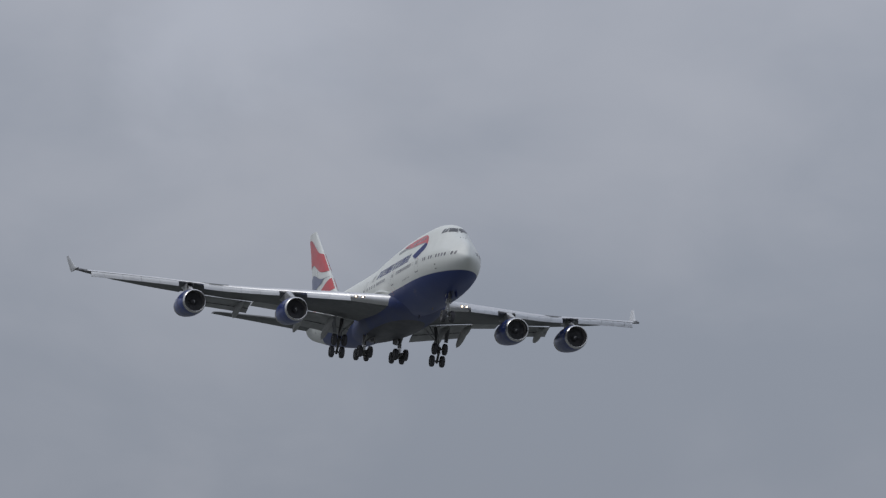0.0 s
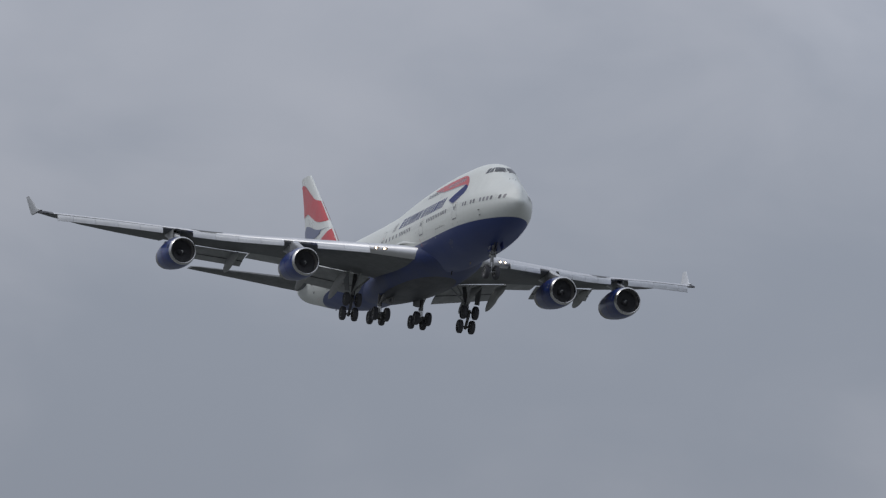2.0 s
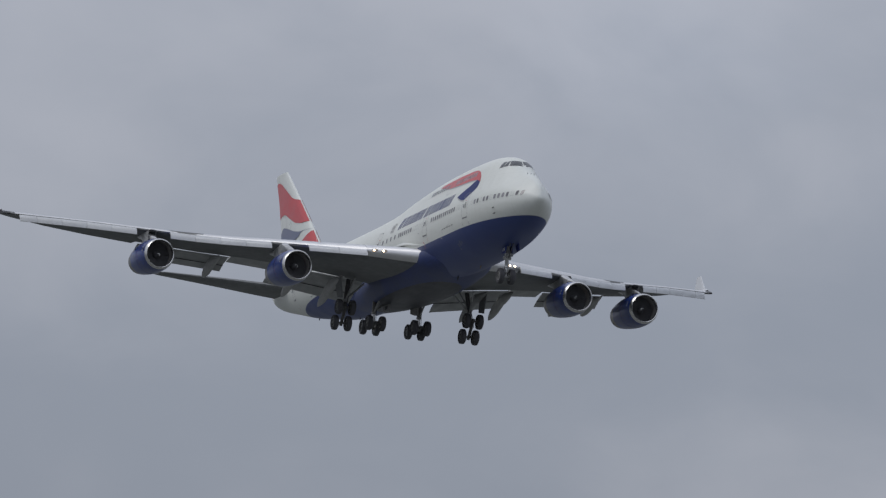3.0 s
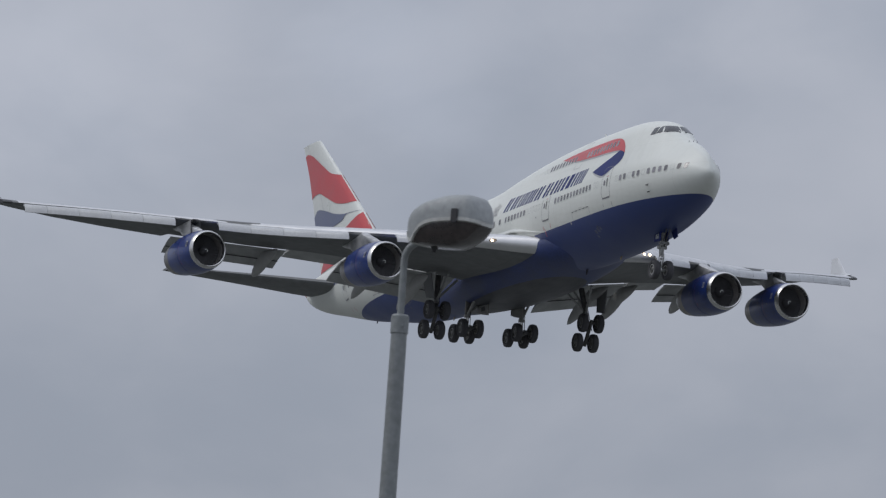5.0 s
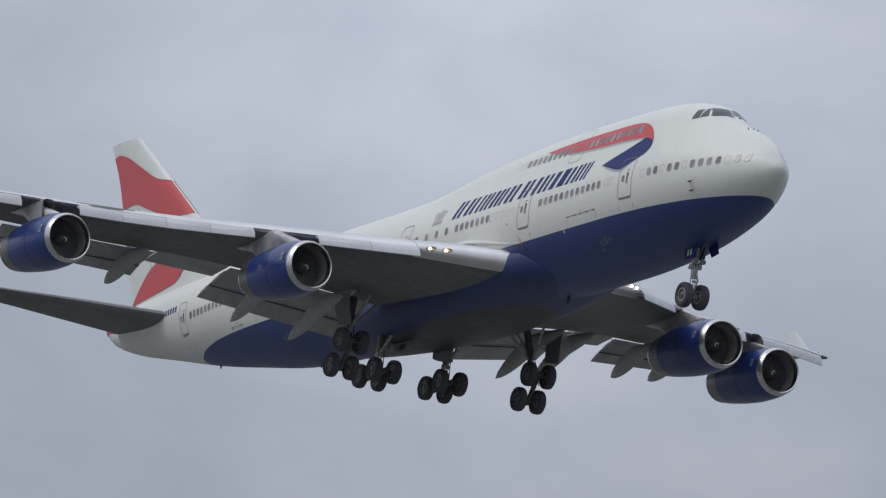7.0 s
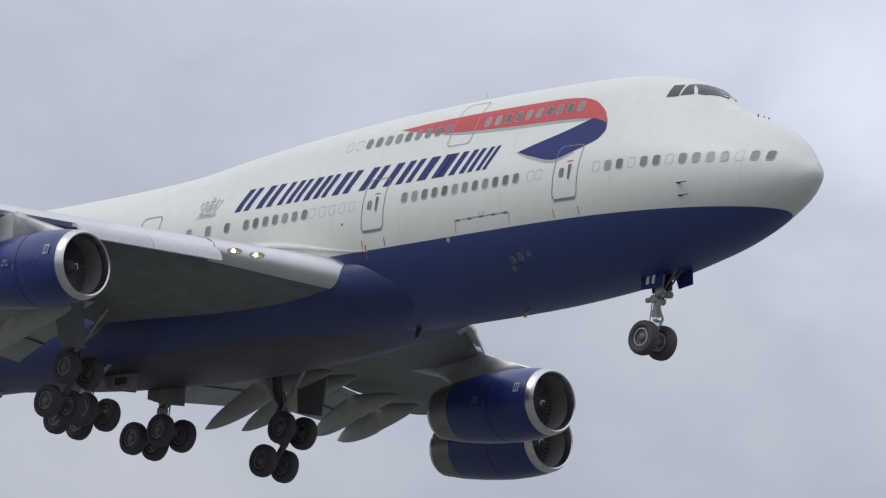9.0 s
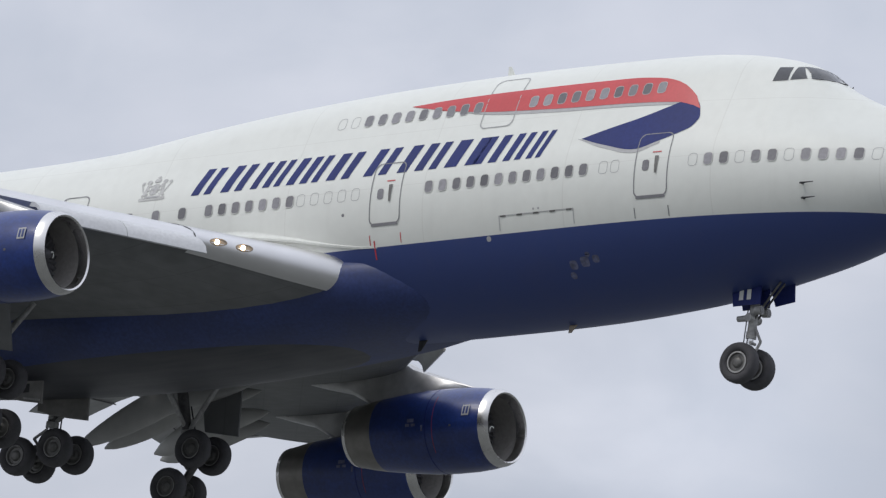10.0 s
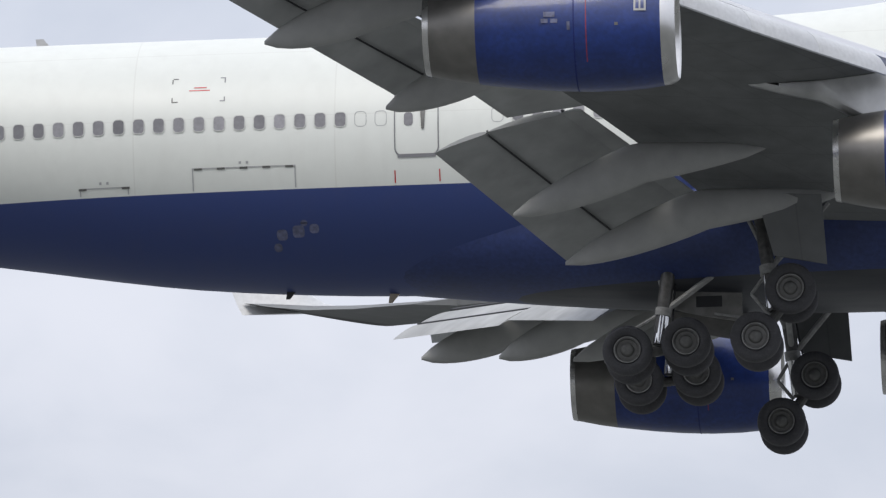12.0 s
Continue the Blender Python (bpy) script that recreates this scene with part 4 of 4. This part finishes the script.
    stations = [(s_lip + 1.2, low(s_lip + 1.2) - 0.1, low(s_lip + 1.2) + 0.06, 0.06), (s_lip + 2.2, low(s_lip + 2.2) - 0.2, low(s_lip + 2.2) + 0.42, 0.22),
                (s_lip + 3.6, low(s_lip + 3.6) - 0.2, zle(y) - 0.16, 0.30), (w_le - 0.3, low(w_le - 0.3) - 0.2, zle(y) - 0.02, 0.33),
                (w_le + 0.8, min(low(w_le + 0.8) - 0.15, belly(w_le + 0.8) - 0.35), belly(w_le + 0.8) + 0.15, 0.33), (w_le + 2.0, belly(w_le + 2.0) - 0.42, belly(w_le + 2.0) + 0.12, 0.29),
                (w_le + 3.0, belly(w_le + 3.0) - 0.18, belly(w_le + 3.0) + 0.1, 0.22), (w_le + 3.8, belly(w_le + 3.8) + 0.02, belly(w_le + 3.8) + 0.14, 0.12)]
    rings = [[(-s, y - w, z0 + 0.12), (-s, y - w * 0.5, z0), (-s, y + w * 0.5, z0), (-s, y + w, z0 + 0.12), (-s, y + w, z1 - 0.1), (-s, y + w * 0.5, z1), (-s, y - w * 0.5, z1), (-s, y - w, z1 - 0.1)] for s, z0, z1, w in stations]
    part("pylon", flip(loft(rings), sgn), M_PYLON, eng, "pale grey engine pylon", sharp=50)
    return eng


# ---- tail ----
def fin_ring(s0, c, z, t=0.10, f0=0.0, f1=1.0):
    pts = []
    for sg, seq in ((1, airfoil(14)), (-1, airfoil(14)[::-1])):
        for x, th, cm in (seq if sg > 0 else seq[1:-1]):
            pts.append((-(s0 + x * c), sg * th * t * c, z))
    return pts


FIN = [(2.4, 53.2, 13.0), (3.3, 54.8, 11.8), (4.7, 56.55, 10.55), (6.3, 58.6, 9.1), (8.2, 61.1, 7.25), (10.6, 64.35, 4.9), (12.68, 67.2, 3.2)]     # height, leading edge, chord


def fin_half(s, z):
    s0 = lerp([(z_, a) for z_, a, c in FIN], z)
    c = lerp([(z_, c) for z_, a, c in FIN], z)
    x = min(max((s - s0) / c, 0.0005), 1.0)
    return max(0.0, 5 * (0.2969 * math.sqrt(x) - 0.126 * x - 0.3516 * x * x + 0.2843 * x**3 - 0.1036 * x**4) * 0.10 * c)


def build_tail():
    hs = [2.4, 2.9, 3.4, 3.8, 4.2, 5.3, 6.4, 7.4, 8.5, 9.6, 10.7, 11.8, 12.68]
    at = lambda z, k: lerp([(f[0], f[k]) for f in FIN], z)
    fin = part("tail_fin", loft([fin_ring(at(z, 1), at(z, 2), z) for z in hs]), M_WHITE, airliner, "white fin with red and navy waves", sharp=45)

    def wave(name, mat, lo, hi, n=18):
        """A painted wave across the fin, between two heights that depend on the chord fraction."""
        for sgn in (-1, 1):
            bm = bmesh.new()
            g = []
            for i in range(n + 1):
                x = 0.004 + 0.992 * i / n
                row = []
                for j in range(9):
                    z = lo(x) + (hi(x) - lo(x)) * j / 8
                    s = at(z, 1) + x * at(z, 2)
                    row.append(bm.verts.new((-s, sgn * (fin_half(s, z) + 0.03), z)))
                g.append(row)
            for i in range(n):
                for j in range(8):
                    bm.faces.new((g[i][j], g[i + 1][j], g[i + 1][j + 1], g[i][j + 1]))
            part(name, bm, mat, fin, sharp=0)
    edge = lambda *t: (lambda x: lerp(list(t), x))
    wave("red_wave", M_RED, edge((0, 7.28), (0.15, 7.3), (0.33, 7.53), (0.52, 8.21), (0.75, 8.85), (0.88, 8.85), (1, 8.67)), edge((0, 9.6), (0.18, 9.9), (0.31, 10.6), (0.61, 11.75), (0.85, 12.0), (1, 11.92)))
    wave("blue_wave", M_NAVYGREY, edge((0, 6.5), (0.24, 6.5), (0.35, 6.15), (0.7, 5.9), (1, 5.6)), edge((0, 6.51), (0.24, 6.55), (0.45, 6.85), (0.63, 7.33), (0.86, 7.7), (1, 7.29)))
    wave("red_band", M_RED, edge((0, 4.9), (0.35, 4.2), (0.5, 3.5), (1, 3.12)), edge((0, 6.34), (0.3, 5.6), (0.7, 4.85), (0.9, 3.9), (1, 3.2)))
    for sgn in (-1, 1):
        part("rudder_gap", loft([[(-(at(z, 1) + f * at(z, 2)), sgn * (fin_half(at(z, 1) + f * at(z, 2), z) + 0.014), z) for f in (0.698, 0.704)] for z in (3.6, 6, 8.5, 10.5, 12.7)], caps=False, closed=False), M_SHADE, fin)
    for sgn in (-1, 1):
        rings = []
        for y, s0, c, z in ((0.4, 57.1, 9.6, 0.95), (2.0, 58.45, 8.2, 1.13), (6.5, 62.3, 5.3, 1.9), (10.6, 66.0, 2.6, 2.6), (11.1, 66.6, 1.9, 2.68)):
            rings.append([(-(s0 + x * c), y, z + sg * th * 0.09 * c + 0.055 * x * c) for sg, seq in ((1, airfoil(12)), (-1, airfoil(12)[::-1])) for x, th, cm in (seq if sg > 0 else seq[1:-1])])
        part("tailplane", flip(loft(rings), sgn), M_WING, airliner, "swept grey tailplane", sharp=45)
    part("exhaust_cone", loft([[(-67.2, 0.66 * math.cos(a), 1.9 + 0.86 * math.sin(a)) for a in (math.tau * k / 20 for k in range(20))], [(-68.95, 0.26 * math.cos(a), 2.1 + 0.34 * math.sin(a)) for a in (math.tau * k / 20 for k in range(20))]]), M_RED, airliner, "red tail cone")


M_NAVYGREY = material("slate_blue_paint", (0.10, 0.12, 0.22), 0.35, vary=0.15, coat=0.2)


# ---- landing gear ----
def wheel_mesh(r=0.625, w=0.43):
    h = w / 2
    tyre = [(-h * 0.55, r * 0.56), (-h * 0.9, r * 0.62), (-h, r * 0.74), (-h * 0.96, r * 0.86), (-h * 0.78, r * 0.96), (-h * 0.4, r), (h * 0.4, r), (h * 0.78, r * 0.96), (h * 0.96, r * 0.86), (h, r * 0.74), (h * 0.9, r * 0.62), (h * 0.55, r * 0.56)]
    hub = [(-h * 0.55, r * 0.565), (-h * 0.72, r * 0.53), (-h * 0.72, r * 0.46), (-h * 0.45, r * 0.42), (-h * 0.45, r * 0.28), (-h * 0.7, r * 0.24), (-h * 0.8, r * 0.16), (-h * 0.8, 0.002)]
    hub = hub + [(-a, b) for a, b in hub[::-1]]

    def spin(profile, n):
        return loft([[(q * math.cos(k * math.tau / n), a, q * math.sin(k * math.tau / n)) for k in range(n)] for a, q in profile], caps=False)
    out = []
    for name, prof, mat in (("tyre", tyre, M_TYRE), ("hub", hub, M_RIMS)):
        bm = spin(prof, 32)
        me = bpy.data.meshes.new(name)
        bmesh.ops.recalc_face_normals(bm, faces=bm.faces)
        for f in bm.faces:
            f.smooth = True
        bm.to_mesh(me)
        bm.free()
        me.materials.append(mat)
        me.set_sharp_from_angle(angle=radians(50))
        out.append(me)
    return out


TYRE, HUB = wheel_mesh()


def ring_mesh(mat, wide):
    bm = loft([[(q * math.cos(k * math.tau / 32), a, q * math.sin(k * math.tau / 32)) for k in range(32)] for a, q in ((-0.006, 0.335), (-0.012, 0.335 - wide), (0.012, 0.335 - wide), (0.006, 0.335), (-0.006, 0.335))], caps=False)
    me = bpy.data.meshes.new("hub_ring")
    bm.to_mesh(me)
    bm.free()
    me.materials.append(mat)
    return me


RING, PALE_RING = ring_mesh(M_GEAR, 0.02), ring_mesh(M_FAIRING, 0.045)


def wheel(gear, x, y, z, ring=None):
    """A tyre with its hub, under the leg that carries it."""
    t = new("wheel", TYRE)
    t.parent, t.location = gear, (x, y, z)
    h = new("hub", HUB)
    h.parent, h["label"] = t, "grey wheel hub"
    for k in (-1, 1):
        g = new("hub_ring", ring or RING)
        g.parent, g.location = t, (0, 0.158 * k, 0)


def bogie(y, s, z, tilt, lead, sgn_door, body):
    """A four-wheel truck: beam, two axles, leg, braces and its door."""
    top = Vector((-s + lead, y * (0.93 if not body else 1.0), -2.4 if not body else -3.0))
    piv = Vector((-s, y, z))
    bits = [tube(top, piv + Vector((0, 0, 0.15)), 0.19, 0.15, 14)]
    f = Vector((math.cos(radians(tilt)), 0, math.sin(radians(tilt))))
    gear = part("main_gear", join(bits), M_GEARDARK, airliner, "lowered four-wheel landing gear", sharp=40)
    part("piston", tube(top.lerp(piv, 0.62), top.lerp(piv, 0.93), 0.165, 0.165, 14), M_CHROME, gear, "bright chromed piston")
    part("truck_beam", tube(piv - f * 0.95, piv + f * 0.95, 0.13, 0.13, 10), M_GEARDARK, gear)
    for e in (-1, 1):
        q = piv + f * (0.735 * e)
        part("axle", tube(q + Vector((0, -0.56, 0)), q + Vector((0, 0.56, 0)), 0.09, 0.09, 10), M_GEARDARK, gear)
    part("retraction_jack", tube(top + Vector((-0.5, -0.5 if y > 0 else 0.5, 0.1)), top.lerp(piv, 0.45), 0.06, 0.06, 8), M_GEAR, gear)
    part("leg_collar", tube(top.lerp(piv, 0.56), top.lerp(piv, 0.64), 0.21, 0.21, 14), M_GEAR, gear)
    part("drag_brace", tube(top + Vector((1.7, 0, -0.1)), top.lerp(piv, 0.6), 0.08, 0.08, 8), M_GEAR, gear)
    part("side_brace", tube(top + Vector((0.1, -1.3 if y > 0 else 1.3, -0.2)), top.lerp(piv, 0.55), 0.08, 0.08, 8), M_GEAR, gear)
    part("torsion_link", join([tube(top.lerp(piv, 0.6), piv + Vector((-0.55, 0, 0.6)), 0.05, 0.05, 6), tube(piv + Vector((-0.55, 0, 0.6)), piv + Vector((-0.15, 0, 0.1)), 0.05, 0.05, 6)]), M_GEAR, gear)
    part("brake_hose", tube(top.lerp(piv, 0.3) + Vector((0.2, 0.12, 0)), piv + Vector((0.3, 0.15, 0.1)), 0.025, 0.025, 6), M_BLACK, gear)
    for e in (-1, 1):
        q = piv + f * (0.735 * e)
        for k in (-1, 1):
            wheel(gear, q.x, q.y + 0.56 * k, q.z)
    if not body:
        o = 1 if y > 0 else -1
        pl = loft([[(-s + 1.25, y + o * 0.75, -2.55), (-s - 0.35, y + o * 0.75, -2.45), (-s - 0.35, y + o * 0.82, -2.45), (-s + 1.25, y + o * 0.82, -2.55)],
                   [(-s + 1.35, y + o * 0.55, -4.25), (-s + 0.05, y + o * 0.55, -4.0), (-s + 0.05, y + o * 0.62, -4.0), (-s + 1.35, y + o * 0.62, -4.25)]])
        part("gear_door", pl, M_WING, gear, "grey leg door", smooth=False)
    else:
        o = 1 if y > 0 else -1
        out = [(-33.2, -3.5), (-35.2, -3.5), (-35.2, -4.15), (-34.6, -4.35), (-33.9, -4.5), (-33.2, -4.62)]
        door_ = part("gear_door", prism(out, 1, o * 1.2, o * 1.27), M_BAYDOOR, gear, "grimy grey body-gear door", smooth=False)
        part("door_rib", prism([(-33.25, -4.55), (-33.9, -4.44), (-33.9, -4.38), (-33.25, -4.49)], 1, o * 1.272, o * 1.31), M_GEAR, door_, smooth=False)
        # no hole is cut: a black plate paints the shaded inside of the opening
        part("opening_shade", prism([(-33.7, -3.95), (-34.35, -3.95), (-34.35, -4.23), (-33.7, -4.23)], 1, o * 1.272, o * 1.276), M_BLACK, door_, smooth=False)
        part("hinge_arm", tube((-33.5, o * 1.24, -3.6), (-33.5, o * 0.7, -3.3), 0.05, 0.05, 8), M_GEARDARK, door_)
    return gear


def build_gear():
    for o in (-1, 1):
        bogie(o * 5.5, 32.17, -5.42, 53.5, -0.35, o, False)
        bogie(o * 1.95, 35.27, -5.45, 6.5, 0.35, o, True)
    # nose gear
    hub = Vector((-7.86, 0, -5.24))
    top = Vector((-7.65, 0, -2.75))
    gear = part("nose_gear", tube(top, top.lerp(hub, 0.62), 0.15, 0.14, 14), M_GEAR, airliner, "lowered twin-wheel nose gear", sharp=40)
    part("piston", tube(top.lerp(hub, 0.5), hub, 0.10, 0.10, 14), M_CHROME, gear, "bright chromed piston")
    part("drag_brace", join([tube((-6.75, 0.12 * k, -2.75), top.lerp(hub, 0.42) + Vector((0.1, 0.08 * k, 0)), 0.035, 0.035, 8) for k in (-1, 1)]), M_GEARDARK, gear)
    part("hose", join([tube(top.lerp(hub, 0.3) + Vector((-0.16, 0.1 * k, 0)), top.lerp(hub, 0.9) + Vector((-0.2, 0.08 * k, 0)), 0.018, 0.018, 6) for k in (-1, 1)]), M_BLACK, gear)
    part("uplock_roller", tube(top.lerp(hub, 0.72) + Vector((0.08, -0.14, 0)), top.lerp(hub, 0.72) + Vector((0.08, 0.14, 0)), 0.05, 0.05, 10), M_GEAR, gear)
    part("axle", tube(hub + Vector((0, -0.46, 0)), hub + Vector((0, 0.46, 0)), 0.09, 0.09, 10), M_GEAR, gear)
    part("lower_collar", tube(top.lerp(hub, 0.58), top.lerp(hub, 0.66), 0.165, 0.165, 14), M_GEAR, gear)
    box = top.lerp(hub, 0.34) + Vector((0.3, 0, 0))
    for k in (-1, 1):
        lamp = part("taxi_light", tube(box + Vector((-0.12, 0.2 * k, 0)), box + Vector((0.1, 0.2 * k, 0)), 0.12, 0.14, 14), M_GEAR, gear, "grey taxi light")
        part("lens", tube(box + Vector((0.1, 0.2 * k, 0)), box + Vector((0.11, 0.2 * k, 0)), 0.11, 0.11, 14), M_SCREEN, lamp)
    part("steering_collar", join([tube(top.lerp(hub, 0.42) + Vector((0, -0.3, 0)), top.lerp(hub, 0.42) + Vector((0, 0.3, 0)), 0.13, 0.13, 10), tube(top.lerp(hub, 0.40) + Vector((-0.55, 0, 0)), top.lerp(hub, 0.40) + Vector((0.1, 0, 0)), 0.09, 0.11, 10)]), M_GEAR, gear)
    part("torsion_link", join([tube(top.lerp(hub, 0.52) + Vector((0.1, 0, 0)), hub + Vector((0.42, 0, 0.72)), 0.045, 0.045, 6), tube(hub + Vector((0.42, 0, 0.72)), hub + Vector((0.05, 0, 0.1)), 0.045, 0.045, 6)]), M_GEAR, gear)
    for k in (-1, 1):
        wheel(gear, hub.x, 0.46 * k, hub.z, PALE_RING)
        if k > 0:
            part("gear_door", loft([[(-6.65, 0.5 * k, -2.66), (-7.5, 0.54 * k, -2.82), (-7.5, 0.58 * k, -2.82), (-6.65, 0.54 * k, -2.66)], [(-6.7, 0.62 * k, -3.2), (-7.4, 0.66 * k, -3.28), (-7.4, 0.70 * k, -3.28), (-6.7, 0.66 * k, -3.2)]]), M_NAVY, gear, "navy nose-gear door", smooth=False)
        plate = part("marking_plate", loft([[(-7.35, 0.2 * k, -2.72), (-8.4, 0.2 * k, -2.72), (-8.4, 0.24 * k, -2.72), (-7.35, 0.24 * k, -2.72)], [(-7.35, 0.26 * k, -3.42), (-8.3, 0.26 * k, -3.42), (-8.3, 0.3 * k, -3.42), (-7.35, 0.3 * k, -3.42)]]), M_NAVY, gear, "navy plate with white bars", smooth=False)
        for q in (0, 1):
            a = -8.1 + 0.27 * q
            part("marking_bar", loft([[(a, 0.272 * k, -2.93), (a + 0.15, 0.272 * k, -2.93)], [(a, 0.297 * k, -3.25), (a + 0.15, 0.297 * k, -3.25)]], caps=False, closed=False), M_WHITE, plate)


build_livery()
build_cockpit()
build_probes()
for side_sign in (-1, 1):
    build_wing(side_sign)
    build_engine(12.0, 24.5, -3.12, side_sign)
    build_engine(20.95, 33.4, -1.82, side_sign)
build_tail()
build_gear()


# ---- street lamp, cables and ground ----
def build_ground():
    bm = bmesh.new()
    bmesh.ops.create_circle(bm, cap_ends=True, segments=96, radius=4500)
    tagged(link("ground", bm, M_GRASS, smooth=False), "flat dull grey-green field below", "ground", kind="structure")


def build_street_lamp():
    d = 52.0
    LEAN = Vector((-0.9289, 0.3703, 0))
    base = Vector((-0.92963 * d - 0.3703 * 0.246, 0.36850 * d - 0.9289 * 0.246, 0))
    collar = 8.075
    lamp = tagged(new("street_lamp"), "grey steel street lamp with an aged lantern", "street lamp")
    lamp.matrix_world = Matrix.Translation(base) @ Matrix.Rotation(radians(1.4), 4, LEAN)      # leans a little
    part("post", tube((0, 0, 0), (0, 0, collar), 0.078, 0.047, 24), M_POST, lamp)
    part("base_sleeve", tube((0, 0, 0), (0, 0, 1.4), 0.105, 0.105, 24), M_POST, lamp)
    part("collar", join([tube((0, 0, collar - 0.10), (0, 0, collar), 0.053, 0.053, 24), tube((0, 0, collar), (0, 0, collar + 0.012), 0.053, 0.042, 24), tube((0.05, 0, collar - 0.06), (0.066, 0, collar - 0.06), 0.008, 0.008, 8)]), M_POST, lamp)
    # bracket that bends over towards the lantern
    side_way = Vector((0.3703, 0.9289, 0)).normalized()
    near_way = Vector((0.9289, -0.3703, 0)).normalized()
    arm = (side_way * 0.86 + near_way * 0.51).normalized()
    path = [Vector((0, 0, collar - 0.05)), Vector((0, 0, collar + 0.33))]
    for k in range(1, 9):
        a = radians(62) * k / 8
        path.append(Vector((0, 0, collar + 0.33)) + arm * (0.11 * (1 - math.cos(a))) + Vector((0, 0, 0.11 * math.sin(a))))
    path.append(path[-1] + arm * 0.16 + Vector((0, 0, 0.085)))
    rings = []
    for i, p in enumerate(path):
        t = (path[min(i + 1, len(path) - 1)] - path[max(i - 1, 0)]).normalized()
        u = t.cross(arm.cross(Vector((0, 0, 1)))).normalized()
        v = t.cross(u)
        rings.append([p + (u * math.cos(k * math.tau / 16) + v * math.sin(k * math.tau / 16)) * 0.021 for k in range(16)])
    part("bracket", loft(rings), M_POST, lamp)
    # lantern: a tall boxy hood with a pale lip over a dark hanging bowl
    across = arm.cross(Vector((0, 0, 1))).normalized()
    TOPLINE = [(0, 0.60), (0.03, 0.625), (0.1, 0.645), (0.2, 0.668), (0.4, 0.694), (0.6, 0.71), (0.8, 0.71), (0.88, 0.70), (0.94, 0.664), (0.975, 0.61), (1, 0.56)]
    LIP = [(0, 0.485), (0.04, 0.445), (0.08, 0.44), (0.15, 0.497), (0.25, 0.538), (0.45, 0.557), (0.8, 0.56), (1, 0.548)]
    BELLY = [(0.1, 0.425), (0.25, 0.41), (0.64, 0.402), (0.76, 0.424), (0.9, 0.475), (1, 0.53)]
    WIDE = [(0, 0.105), (0.06, 0.125), (0.3, 0.142), (0.7, 0.15), (0.88, 0.14), (0.96, 0.11), (1, 0.06)]
    STEPS = (0, 0.02, 0.05, 0.09, 0.14, 0.2, 0.28, 0.38, 0.5, 0.62, 0.74, 0.82, 0.88, 0.93, 0.965, 0.985, 1.0)

    def place(f, side_off, up):
        return arm * (0.07 + 0.475 * f) + across * side_off + Vector((0, 0, collar + up))

    rings = []
    for f in STEPS:
        w, t, r = lerp(WIDE, f), lerp(TOPLINE, f), lerp(LIP, f)
        ring = []
        for k in range(21):
            a = math.pi * k / 20
            ring.append(place(f, w * math.copysign(abs(math.cos(a)) ** 0.42, math.cos(a)), r + (t - r) * math.sin(a) ** 0.62))
        rings.append(ring)
    hood = part("hood", loft(rings), M_HOOD, lamp, "weathered grey hood", sharp=40)
    rings = []
    for f in STEPS:
        w, r = lerp(WIDE, f) + 0.004, lerp(LIP, f)
        rings.append([place(f, x, z) for x, z in ((w, r + 0.006), (w, r - 0.014), (w * 0.86, r - 0.02), (-w * 0.86, r - 0.02), (-w, r - 0.014), (-w, r + 0.006))])
    part("lip", loft(rings), M_LIPRIM, hood, "pale hood lip", sharp=30)
    rings = []
    for f in STEPS[3:]:
        w, r, z0 = lerp(WIDE, f) * 0.9, lerp(LIP, f) - 0.018, lerp(BELLY, f)
        rings.append([place(f, x * w, z) for x, z in ((1, r), (0.97, r + (z0 - r) * 0.45), (0.82, z0 + (r - z0) * 0.12), (0.62, z0), (-0.62, z0), (-0.82, z0 + (r - z0) * 0.12), (-0.97, r + (z0 - r) * 0.45), (-1, r))])
    bowl = part("bowl", loft(rings), M_BOWL, lamp, "dark dirty bowl", sharp=40)
    knob = place(0.3, 0.02, 0.41)
    part("catch", tube(knob, knob - Vector((0, 0, 0.035)), 0.024, 0.008, 10), M_BLACK, bowl)
    for k in (-1, 1):
        lo, hi = place(0.72, 0.155 * k, 0.535), place(0.72, 0.152 * k, 0.615)
        part("clip", loft([[c + arm * a + across * (0.009 * k * e) for a, e in ((-0.02, -1), (0.02, -1), (0.02, 1), (-0.02, 1))] for c in (lo, lo.lerp(hi, 0.65), hi)]), M_BLACK, hood, "black hood clip", smooth=False)


def build_cable(name, way_a, way_b, dist_a, dist_b, r, label):
    p, q = EYE + Vector(way_a).normalized() * dist_a, EYE + Vector(way_b).normalized() * dist_b
    u = (q - p).normalized()
    low = p - u * (p.z / u.z)              # both are anchored in the ground
    tagged(link(name, tube(low, p + u * 9.0, r, r, 10), M_CABLE), label, "cable", group="stay cables")


build_ground()
build_street_lamp()
build_cable("stay_cable", (-0.2440, 0.9529, 0.1799), (-0.2666, 0.9362, 0.2289), 2.9, 2.9, 0.0013, "slim grey stay cable rising steeply from the ground")
build_cable("stay_cable", (-0.3934, 0.9004, 0.1857), (-0.4353, 0.8693, 0.2343), 1.3, 1.3, 0.0020, "thin grey stay cable close by, rising aslant")
build_doors()
build_windows()


def motions():
    rows = []
    for t, rx, ry, rz in ATT:
        p = P9 + VEL * (t - 9.0)
        rows.append((t, pose(p.x, p.y, p.z, rx, ry, rz)))
    walk(airliner, rows)


motions()
